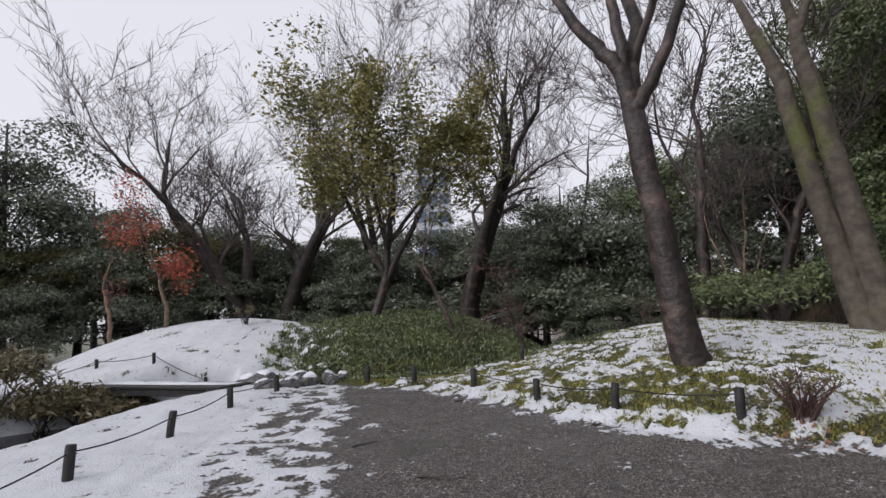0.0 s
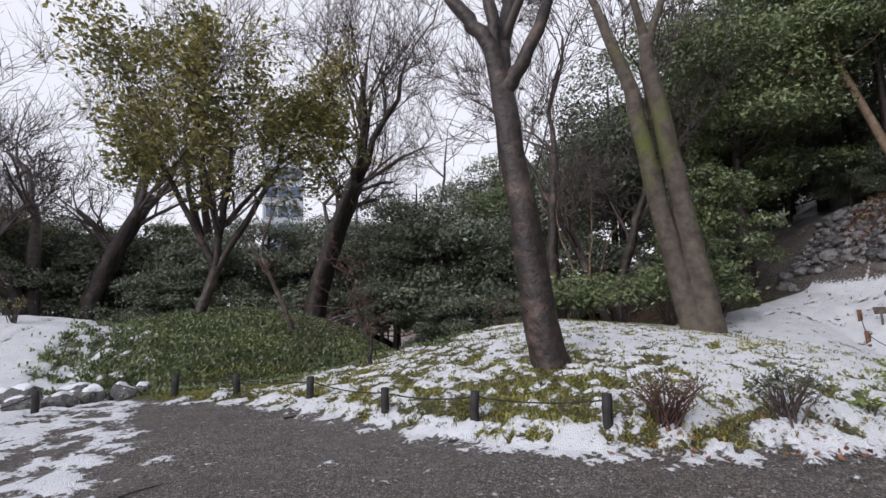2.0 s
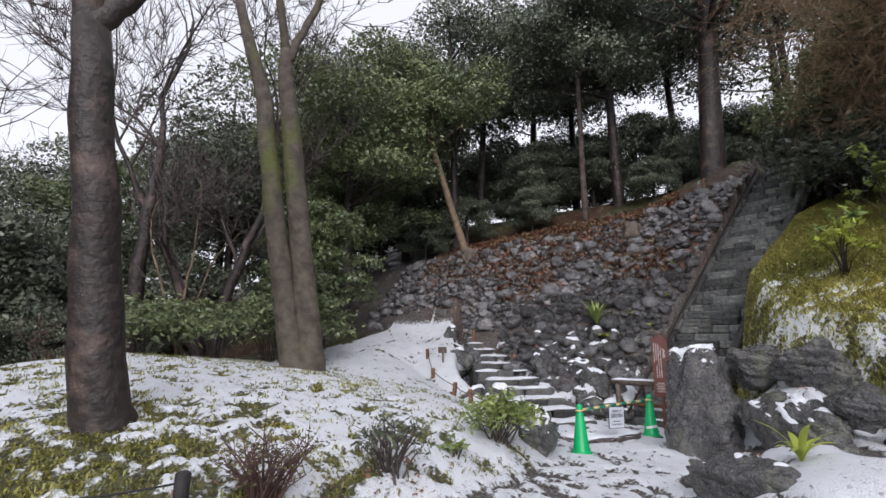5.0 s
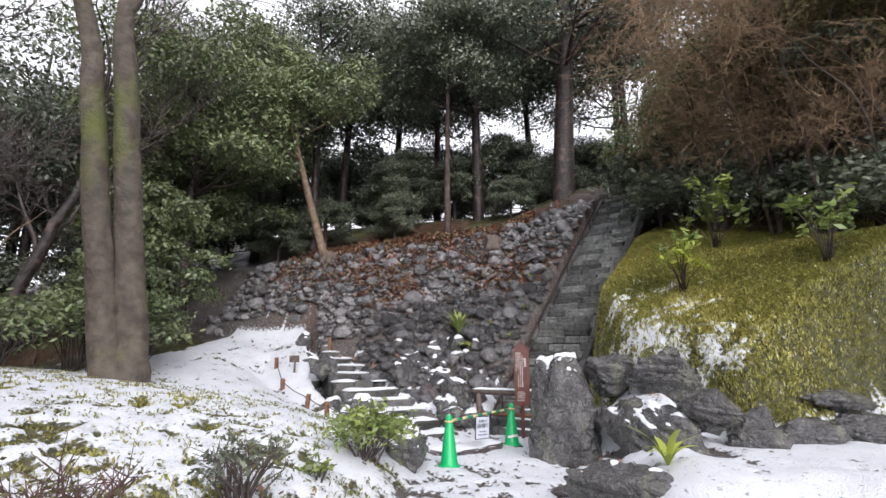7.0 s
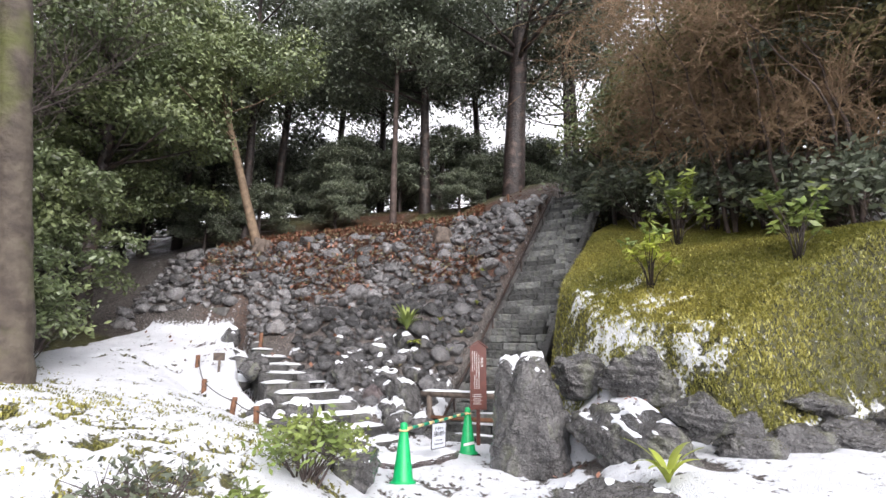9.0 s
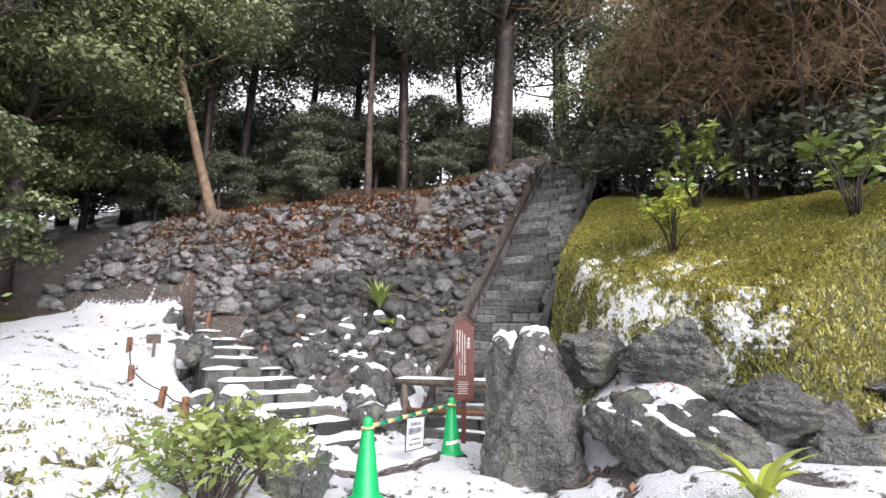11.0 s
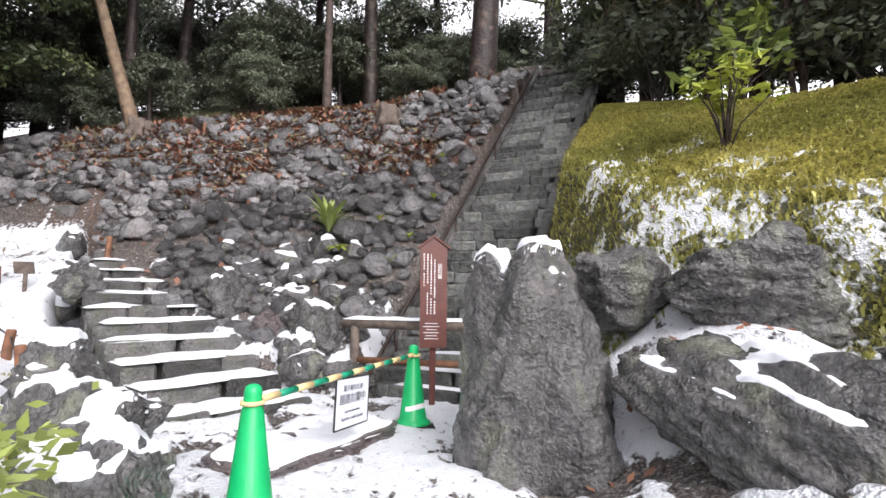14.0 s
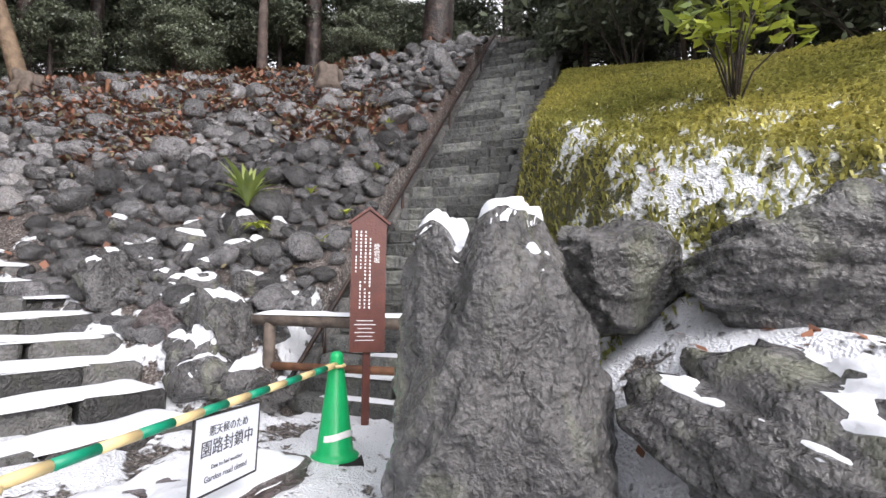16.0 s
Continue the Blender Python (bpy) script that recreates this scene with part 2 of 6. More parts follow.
SNOW = material("snow", (0.76, 0.78, 0.82), 0.6, (0.66, 0.68, 0.72), 3, 0.5, 14, distance=0.03)
def rock_material(name, light, dark, lichen, amount=0.6, random_by="", scale=1.0, rough=0.3, wet=0.75):
    """Wet stone: mottled at three sizes, cracked, with lichen, glossier where dark."""
    m = bpy.data.materials.new(name)
    m.use_nodes = True
    n, l = m.node_tree.nodes, m.node_tree.links
    s = n["Principled BSDF"]
    tc = n.new("ShaderNodeTexCoord")

    def tex(size, detail=8, warp=0.0):
        t = n.new("ShaderNodeTexNoise")
        t.inputs["Scale"].default_value, t.inputs["Detail"].default_value, t.inputs["Distortion"].default_value = size * scale, detail, warp
        l.new(tc.outputs["Object"], t.inputs["Vector"])
        return t.outputs["Fac"]

    def ramp(fac, *stops):
        r = n.new("ShaderNodeValToRGB")
        while len(r.color_ramp.elements) < len(stops):
            r.color_ramp.elements.new(0.5)
        for e, (p, c) in zip(r.color_ramp.elements, stops):
            e.position, e.color = p, (*c, 1)
        l.new(fac, r.inputs[0])
        return r.outputs[0]

    def mixed(fac, a, c, mode="MIX"):
        x = n.new("ShaderNodeMixRGB")
        x.blend_type = mode
        l.new(fac, x.inputs[0])
        l.new(a, x.inputs[1])
        l.new(c, x.inputs[2])
        return x.outputs[0]

    mid = tuple((p + q) / 2 for p, q in zip(light, dark))
    base = ramp(tex(2.6, 10, 1.2), (0.32, dark), (0.5, mid), (0.7, light))
    grain = ramp(tex(38, 6), (0.35, tuple(c * 0.55 for c in mid)), (0.68, tuple(c * 1.5 for c in light)))
    half = n.new("ShaderNodeValue")
    half.outputs[0].default_value = 0.4
    col = mixed(half.outputs[0], base, grain)
    mp = n.new("ShaderNodeMapping")
    mp.inputs["Scale"].default_value = (1, 1, 0.4)
    l.new(tc.outputs["Object"], mp.inputs["Vector"])
    streak = n.new("ShaderNodeTexNoise")
    streak.inputs["Scale"].default_value, streak.inputs["Detail"].default_value, streak.inputs["Distortion"].default_value = 3.4 * scale, 9, 0.6
    l.new(mp.outputs[0], streak.inputs["Vector"])
    spots = ramp(streak.outputs["Fac"], (0.55, (0, 0, 0)), (0.65, (amount, amount, amount)))
    lich = ramp(tex(20), (0.3, tuple(c * 0.6 for c in lichen)), (0.7, lichen))
    col = mixed(spots, col, lich)
    if random_by:
        hs, mr = n.new("ShaderNodeHueSaturation"), n.new("ShaderNodeMapRange")
        mr.inputs["To Min"].default_value, mr.inputs["To Max"].default_value = 0.28, 1.7
        src = n.new("ShaderNodeObjectInfo").outputs["Random"] if random_by == "object" else n.new("ShaderNodeNewGeometry").outputs["Random Per Island"]
        l.new(src, mr.inputs["Value"])
        l.new(mr.outputs[0], hs.inputs["Value"])
        l.new(col, hs.inputs["Color"])
        col = hs.outputs[0]
    l.new(col, s.inputs["Base Color"])
    l.new(ramp(tex(5), (0.35, (rough * 0.6,) * 3), (0.65, (rough * 1.6,) * 3)), s.inputs["Roughness"])
    vor = n.new("ShaderNodeTexVoronoi")
    vor.feature = "DISTANCE_TO_EDGE"
    vor.inputs["Scale"].default_value = 2.6 * scale
    wv = n.new("ShaderNodeMixRGB")
    wv.inputs[0].default_value = 0.35
    l.new(tc.outputs["Object"], wv.inputs[1])
    big = n.new("ShaderNodeTexNoise")
    big.inputs["Scale"].default_value, big.inputs["Detail"].default_value = 3 * scale, 5
    l.new(tc.outputs["Object"], big.inputs["Vector"])
    l.new(big.outputs["Color"], wv.inputs[2])
    l.new(wv.outputs[0], vor.inputs["Vector"])
    crack = ramp(vor.outputs["Distance"], (0.0, (0, 0, 0)), (0.07, (1, 1, 1)))
    b1 = n.new("ShaderNodeBump")
    b1.inputs["Strength"].default_value, b1.inputs["Distance"].default_value = 0.3, 0.03
    l.new(crack, b1.inputs["Height"])
    b2 = n.new("ShaderNodeBump")
    b2.inputs["Strength"].default_value, b2.inputs["Distance"].default_value = 0.95, 0.08 / scale
    l.new(tex(7, 12, 0.8), b2.inputs["Height"])
    l.new(b1.outputs[0], b2.inputs["Normal"])
    b3 = n.new("ShaderNodeBump")
    b3.inputs["Strength"].default_value, b3.inputs["Distance"].default_value = 1.0, 0.03
    l.new(tex(42, 8), b3.inputs["Height"])
    l.new(b2.outputs[0], b3.inputs["Normal"])
    l.new(b3.outputs[0], s.inputs["Normal"])
    l.new(b3.outputs[0], s.inputs["Coat Normal"])
    s.inputs["Coat Weight"].default_value, s.inputs["Coat Roughness"].default_value = wet, 0.14
    return m


ROCK = rock_material("wet_rock", (0.125, 0.12, 0.118), (0.016, 0.016, 0.018), (0.24, 0.25, 0.18), 0.6, "", 1.0, 0.18)
ROCK_PLUM = rock_material("plum_rock", (0.12, 0.09, 0.09), (0.04, 0.032, 0.034), (0.17, 0.15, 0.12), 0.3)
COBBLE = rock_material("wet_cobble", (0.2, 0.196, 0.2), (0.045, 0.044, 0.047), (0.23, 0.215, 0.205), 0.4, "object", 0.5, 0.17)
COBBLE_FAR = rock_material("wet_cobble_far", (0.2, 0.195, 0.197), (0.045, 0.043, 0.046), (0.22, 0.2, 0.185), 0.4, "island", 1.0, 0.19)
STEP = rock_material("step_stone", (0.12, 0.117, 0.112), (0.035, 0.034, 0.033), (0.1, 0.11, 0.06), 0.4, "object", 1.2, 0.4, 0.3)
FLIGHT = rock_material("flight_stone", (0.17, 0.174, 0.166), (0.04, 0.041, 0.039), (0.25, 0.26, 0.21), 0.5, "object", 1.4, 0.38, 0.4)
BARK = material("dark_bark", (0.045, 0.03, 0.026), 0.55, (0.016, 0.012, 0.011), 7, 1.0, 11, third=(0.1, 0.068, 0.055), spots=2.5, distance=0.035)
BARK_RED = material("brown_bark", (0.09, 0.062, 0.052), 0.75, (0.04, 0.028, 0.024), 5, 1.0, 11, third=(0.13, 0.1, 0.085), spots=2, distance=0.035)
BARK_MOSS = material("mossy_bark", (0.12, 0.1, 0.075), 0.8, (0.06, 0.046, 0.037), 5, 1.0, 11, third=(0.09, 0.1, 0.025), spots=0.8, distance=0.035)
BARK_PALE = material("pale_bark", (0.24, 0.17, 0.11), 0.8, (0.13, 0.09, 0.06), 6, 0.8, 16, distance=0.035)
TWIG = material("twig", (0.1, 0.078, 0.072), 0.8, (0.06, 0.046, 0.043), 3, 0)
TWIG_TAN = material("tan_twig", (0.32, 0.22, 0.13), 0.75, (0.2, 0.13, 0.08), 3, 0)
TWIG_RED = material("red_twig", (0.13, 0.07, 0.06), 0.8, (0.07, 0.04, 0.035), 3, 0)
LEAF_DARK = material("dark_leaf", (0.165, 0.19, 0.125), 0.3, (0.1, 0.12, 0.085), 0.7, 0, island=0.55, translucent=0.15)
LEAF_MID = material("green_leaf", (0.2, 0.235, 0.105), 0.3, (0.12, 0.155, 0.075), 0.7, 0, island=0.5, translucent=0.15)
LEAF_OLIVE = material("olive_leaf", (0.29, 0.25, 0.075), 0.5, (0.12, 0.13, 0.055), 0.6, 0, island=0.5, translucent=0.25)
LEAF_BROWN = material("brown_foliage", (0.23, 0.205, 0.09), 0.6, (0.12, 0.12, 0.055), 0.8, 0, island=0.5, translucent=0.5)
LEAF_BRIGHT = material("bright_leaf", (0.29, 0.34, 0.09), 0.4, (0.15, 0.21, 0.06), 1.5, 0, island=0.4, translucent=0.25)
LEAF_LIME = material("lime_leaf", (0.42, 0.46, 0.07), 0.45, (0.3, 0.36, 0.06), 1.5, 0, island=0.3, translucent=0.3)
LEAF_RED = material("red_leaf", (0.5, 0.13, 0.07), 0.6, (0.33, 0.09, 0.06), 1.5, 0, island=0.4, translucent=0.3)
LEAF_STRAW = material("straw_leaf", (0.27, 0.22, 0.13), 0.6, (0.14, 0.13, 0.07), 2, 0, island=0.4, translucent=0.2)
LEAF_FALLEN = material("fallen_leaf", (0.27, 0.12, 0.07), 0.6, (0.15, 0.07, 0.045), 1.5, 0, island=0.5)
GRASS = material("bamboo_grass", (0.36, 0.34, 0.09), 0.5, (0.16, 0.16, 0.05), 0.8, 0, island=0.45, translucent=0.25)
GRASS_HILL = material("hill_grass", (0.5, 0.46, 0.15), 0.5, (0.3, 0.3, 0.09), 0.5, 0, island=0.45, translucent=0.25)
WOOD_DARK = material("charred_post", (0.035, 0.032, 0.032), 0.7, (0.018, 0.017, 0.017), 8, 0.5, 40)
WOOD_GREY = material("weathered_wood", (0.16, 0.125, 0.1), 0.75, (0.08, 0.062, 0.052), 10, 0.6, 40)
WOOD_ORANGE = material("cut_log_post", (0.22, 0.1, 0.05), 0.7, (0.12, 0.055, 0.03), 10, 0.5, 40)
SIGN_RED = material("red_brown_board", (0.12, 0.035, 0.025), 0.45, (0.085, 0.026, 0.02), 12, 0.2, 60)
WHITE = material("white_paint", (0.82, 0.82, 0.8), 0.5, (0.74, 0.74, 0.73), 10, 0.05, 50)
PAPER = material("laminated_paper", (0.72, 0.76, 0.84), 0.25, (0.68, 0.72, 0.8), 6, 0)
INK = material("dark_ink", (0.1, 0.1, 0.11), 0.6, (0.08, 0.08, 0.09), 6, 0)
CONE = material("green_plastic", (0.0, 0.42, 0.13), 0.38, (0.0, 0.36, 0.11), 5, 0.1, 40)
RUBBER = material("black_rubber", (0.02, 0.02, 0.02), 0.7, (0.012, 0.012, 0.012), 8, 0.3, 60)
TAPE_GREEN = material("green_tape", (0.0, 0.24, 0.13), 0.4, (0.0, 0.2, 0.11), 8, 0)
TAPE_SAND = material("sand_tape", (0.72, 0.56, 0.28), 0.45, (0.66, 0.5, 0.25), 8, 0)
ROPE = material("black_rope", (0.03, 0.028, 0.026), 0.8, None, 30, 0)
METAL = material("dark_iron", (0.04, 0.037, 0.037), 0.45, (0.06, 0.035, 0.025), 9, 0.3, 50, metal=0.6)
CONCRETE = material("pale_facade", (0.5, 0.52, 0.56), 0.7, (0.42, 0.45, 0.5), 0.2, 0)
PANE = material("blue_glass", (0.12, 0.17, 0.26), 0.15, (0.09, 0.13, 0.2), 0.3, 0)

WATER = bpy.data.materials.new("pond_water")
WATER.use_nodes = True
wb = WATER.node_tree.nodes["Principled BSDF"]
wb.inputs["Specular IOR Level"].default_value = 0.05
wb.inputs["Base Color"].default_value, wb.inputs["Roughness"].default_value = (0.012, 0.011, 0.012, 1), 0.04
wno, wbp = WATER.node_tree.nodes.new("ShaderNodeTexNoise"), WATER.node_tree.nodes.new("ShaderNodeBump")
wno.inputs["Scale"].default_value, wbp.inputs["Strength"].default_value, wbp.inputs["Distance"].default_value = 6, 0.12, 0.02
WATER.node_tree.links.new(wno.outputs["Fac"], wbp.inputs["Height"])
WATER.node_tree.links.new(wbp.outputs[0], wb.inputs["Normal"])


def terrain_material():
    """Gravel, soil, leaf litter and snow by the zones stored on the ground's points."""
    m = bpy.data.materials.new("garden_ground")
    m.use_nodes = True
    n, l = m.node_tree.nodes, m.node_tree.links
    b = n["Principled BSDF"]
    at = n.new("ShaderNodeAttribute")
    at.attribute_name = "zone"
    sep = n.new("ShaderNodeSeparateColor")
    l.new(at.outputs["Color"], sep.inputs[0])
    tc = n.new("ShaderNodeTexCoord")

    def tex(scale, detail=6):
        t = n.new("ShaderNodeTexNoise")
        t.inputs["Scale"].default_value, t.inputs["Detail"].default_value = scale, detail
        l.new(tc.outputs["Object"], t.inputs["Vector"])
        return t.outputs["Fac"]

    def ramp(fac, *stops):
        r = n.new("ShaderNodeValToRGB")
        while len(r.color_ramp.elements) < len(stops):
            r.color_ramp.elements.new(0.5)
        for e, (p, c) in zip(r.color_ramp.elements, stops):
            e.position, e.color = p, (*c, 1)
        l.new(fac, r.inputs[0])
        return r.outputs[0]

    def blend(fac, a, c):
        x = n.new("ShaderNodeMix")
        x.data_type = "RGBA"
        l.new(fac, x.inputs[0])
        for k in x.inputs:
            if k.type == "RGBA" and k.name == "A":
                l.new(a, k)
            if k.type == "RGBA" and k.name == "B":
                l.new(c, k)
        return [o for o in x.outputs if o.type == "RGBA"][0]

    vor = n.new("ShaderNodeTexVoronoi")
    vor.inputs["Scale"].default_value = 66
    l.new(tc.outputs["Object"], vor.inputs["Vector"])
    stones = ramp(vor.outputs["Color"], (0.15, (0.02, 0.017, 0.016)), (0.55, (0.08, 0.069, 0.063)), (0.95, (0.36, 0.32, 0.29)))
    gravel = blend(ramp(tex(0.9), (0.4, (0.25, 0.25, 0.25)), (0.7, (0.0, 0.0, 0.0))), stones, ramp(tex(60), (0.3, (0.035, 0.031, 0.03)), (0.7, (0.07, 0.064, 0.06))))
    soil = ramp(tex(9), (0.3, (0.03, 0.027, 0.018)), (0.5, (0.075, 0.075, 0.03)), (0.7, (0.12, 0.11, 0.04)))
    litter = ramp(tex(14), (0.35, (0.03, 0.022, 0.018)), (0.5, (0.09, 0.045, 0.03)), (0.68, (0.19, 0.09, 0.05)))
    base = blend(sep.outputs[1], soil, gravel)
    base = blend(sep.outputs[2], base, litter)
    # slush where snow is thin
    add = n.new("ShaderNodeMath")
    add.operation = "MULTIPLY_ADD"
    add.inputs[1].default_value, add.inputs[2].default_value = 2.6, -1.3
    l.new(tex(17, 8), add.inputs[0])
    su = n.new("ShaderNodeMath")
    su.operation = "ADD"
    l.new(sep.outputs[0], su.inputs[0])
    l.new(add.outputs[0], su.inputs[1])
    mask = ramp(su.outputs[0], (0.36, (0, 0, 0)), (0.5, (0.55, 0.55, 0.55)), (0.68, (1, 1, 1)))
    white = ramp(tex(3), (0.3, (0.66, 0.68, 0.72)), (0.7, (0.76, 0.78, 0.82)))
    l.new(blend(mask, base, white), b.inputs["Base Color"])
    rg = ramp(tex(1.3), (0.4, (0.32, 0.32, 0.32)), (0.62, (0.75, 0.75, 0.75)))
    l.new(blend(mask, rg, ramp(tex(3), (0, (0.6, 0.6, 0.6)), (1, (0.65, 0.65, 0.65)))), b.inputs["Roughness"])
    bp = n.new("ShaderNodeBump")
    bp.inputs["Strength"].default_value, bp.inputs["Distance"].default_value = 0.8, 0.018
    hgt = n.new("ShaderNodeMath")
    hgt.operation = "MULTIPLY_ADD"
    hgt.inputs[1].default_value = 2.0
    l.new(mask, hgt.inputs[0])
    l.new(vor.outputs["Distance"], hgt.inputs[2])
    h2 = n.new("ShaderNodeMath")
    h2.operation = "ADD"
    l.new(hgt.outputs[0], h2.inputs[0])
    l.new(tex(22), h2.inputs[1])
    l.new(h2.outputs[0], bp.inputs["Height"])
    l.new(bp.outputs[0], b.inputs["Normal"])
    return m


# ---- mesh helpers ----
def mesh_of(name, verts, faces, mat, smooth_faces=True):
    me = bpy.data.meshes.new(name)
    me.from_pydata([tuple(v) for v in verts], [], faces)
    if smooth_faces:
        me.polygons.foreach_set("use_smooth", [True] * len(me.polygons))
    if mat:
        me.materials.append(mat)
    me.update()
    return me


def bm_mesh(name, bm, mat, smooth_faces=True):
    for f in bm.faces:
        f.smooth = smooth_faces
    me = bpy.data.meshes.new(name)
    bm.to_mesh(me)
    bm.free()
    me.materials.append(mat)
    return me


def part(name, data, parent, label="", at=None):
    ob = new(name, data)
    ob.parent = parent
    if at is not None:
        ob.matrix_basis = at
    if label:
        ob["label"] = label
    return ob


def thing(name, label, category, at, data=None, group="", kind=""):
    ob = new(name, data)
    ob.matrix_basis = at
    return tagged(ob, label, category, group, kind)


def tube(V, F, pts, radii, sides, knots=0.0, rng=None):
    """Adds a tapered tube along pts."""
    base = len(V)
    pts = [Vector(p) for p in pts]
    side = None
    for i, (p, r) in enumerate(zip(pts, radii)):
        d = (pts[min(i + 1, len(pts) - 1)] - pts[max(i - 1, 0)]).normalized()
        if side is None:
            side = d.orthogonal().normalized()
        side = (side - d * side.dot(d)).normalized()
        other = d.cross(side)
        for k in range(sides):
            a = 2 * math.pi * k / sides
            rr = r * (1 + (rng.uniform(-knots, knots) if rng else 0))
            V.append(p + (side * math.cos(a) + other * math.sin(a)) * rr)
    for i in range(len(pts) - 1):
        for k in range(sides):
            k2 = (k + 1) % sides
            F.append((base + i * sides + k, base + i * sides + k2, base + (i + 1) * sides + k2, base + (i + 1) * sides + k))
    F.append(tuple(base + (len(pts) - 1) * sides + k for k in range(sides)))


def tube_mesh(name, pts, radii, mat, sides=10):
    V, F = [], []
    tube(V, F, pts, radii, sides)
    F.append(tuple(range(sides))[::-1])
    return mesh_of(name, V, F, mat)


def leaves(name, centres, mat, size, rng, droop=0.0, slim=0.45, up=0.4, jitter=0.5):
    """Many small folded leaves, one rhombus each."""
    n = len(centres)
    c = np.asarray(centres)
    d = rng.normal(size=(n, 3))
    d[:, 2] = d[:, 2] * 0.6 - droop
    d /= np.linalg.norm(d, axis=1)[:, None]
    q = rng.normal(size=(n, 3))
    q[:, 2] *= up
    s = np.cross(d, q)
    nz = np.cross(np.array([0, 0, 1.0]), d)
    s = s * (1 - up) + nz * up
    s /= np.linalg.norm(s, axis=1)[:, None] + 1e-9
    L = size * (1 + jitter * (rng.random(n) - 0.5) * 2)[:, None]
    v = np.empty((n, 4, 3))
    v[:, 0], v[:, 2] = c, c + d * L
    v[:, 1], v[:, 3] = c + d * L * 0.5 + s * L * slim * 0.5, c + d * L * 0.5 - s * L * slim * 0.5
    me = bpy.data.meshes.new(name)
    me.from_pydata(v.reshape(-1, 3).tolist(), [], np.arange(4 * n).reshape(n, 4).tolist())
    me.materials.append(mat)
    return me


def facing_leaves(name, centres, normals, mat, size, rng, slim=0.5, loose=0.7):
    """Many leaves that lie about square to the given normals, as on a leafy bough."""
    n = len(centres)
    c = np.asarray(centres)
    q = np.asarray(normals) + rng.normal(size=(n, 3)) * loose
    q /= np.linalg.norm(q, axis=1)[:, None] + 1e-9
    d = np.cross(q, rng.normal(size=(n, 3)))
    d /= np.linalg.norm(d, axis=1)[:, None] + 1e-9
    s = np.cross(q, d)
    L = size * (0.6 + 0.8 * rng.random(n))[:, None]
    v = np.stack([c - d * L * 0.5, c + s * L * slim * 0.5, c + d * L * 0.5, c - s * L * slim * 0.5], 1)
    me = bpy.data.meshes.new(name)
    me.from_pydata(v.reshape(-1, 3).tolist(), [], np.arange(4 * n).reshape(n, 4).tolist())
    me.materials.append(mat)
    return me


def pads(rng, centre, radius, n, per, pad=(0.22, 0.42), flat=0.55, cut=-0.55):
    """Places and normals of leaves on the cloud-like boughs of a crown, with the pads' centres."""
    u = rng.normal(size=(n * 3, 3))
    u /= np.linalg.norm(u, axis=1)[:, None]
    u = u[u[:, 2] > cut][:n]
    c = u * rng.uniform(0.4, 0.92, size=(len(u), 1)) * np.array(radius) + np.array(centre)
    rad = (np.mean(radius) * rng.uniform(*pad, size=len(u)))[:, None, None]
    w = rng.normal(size=(len(u), per, 3))
    w /= np.linalg.norm(w, axis=2)[:, :, None]
    w[:, :, 2] = np.where(w[:, :, 2] < -0.25, -w[:, :, 2], w[:, :, 2])
    p = c[:, None, :] + w * rad * np.array([1, 1, flat]) * (0.55 + 0.5 * np.sqrt(rng.random((len(u), per, 1)))) + rng.normal(size=(len(u), per, 3)) * rad * 0.1
    nrm = w * np.array([0.8, 0.8, 1.0]) + np.array([0, 0, 0.35])
    return p.reshape(-1, 3), nrm.reshape(-1, 3), c


def rock_bm(seed, sub, size, rough=0.22, planes=7, detail=0.06, taper=0.0):
    """A weathered boulder: a ball cut by random planes, then roughened."""
    rng = random.Random(seed)
    bm = bmesh.new()
    bmesh.ops.create_icosphere(bm, subdivisions=sub, radius=1)
    cuts = []
    for _ in range(planes):
        v = Vector((rng.gauss(0, 1), rng.gauss(0, 1), rng.gauss(0, 0.8))).normalized()
        cuts.append((v, rng.uniform(0.55, 0.85)))
    off = Vector((seed * 3.7, seed * 1.3, seed * 0.7))
    strata = Euler((rng.uniform(-0.5, 0.5), rng.uniform(-0.5, 0.5), rng.uniform(0, 3))).to_matrix()
    for v in bm.verts:
        p = v.co.copy()
        p *= 1 + rough * noise.noise(p * 1.2 + off) * 1.5
        for nrm, h in cuts:
            k = p.dot(nrm) - h
            if k > 0:
                p -= nrm * k * 0.85
        if detail:
            p *= 1 + detail * noise.fractal(p * 4 + off, 0.9, 2.0, 4)
        if sub >= 5:
            q = strata @ p
            p *= 1 - 0.11 * (1 - abs(noise.noise(Vector((q.x * 1.3, q.y * 1.3, q.z * 4.2)) + off)) * 2.2) + 0.05 * noise.fractal(p * 7 + off, 0.8, 2.0, 5)
        t = 1 - taper * (p.z * 0.5 + 0.5)
        v.co = Vector((p.x * size[0] * t, p.y * size[1] * t, p.z * size[2]))
    bm.normal_update()
    return bm


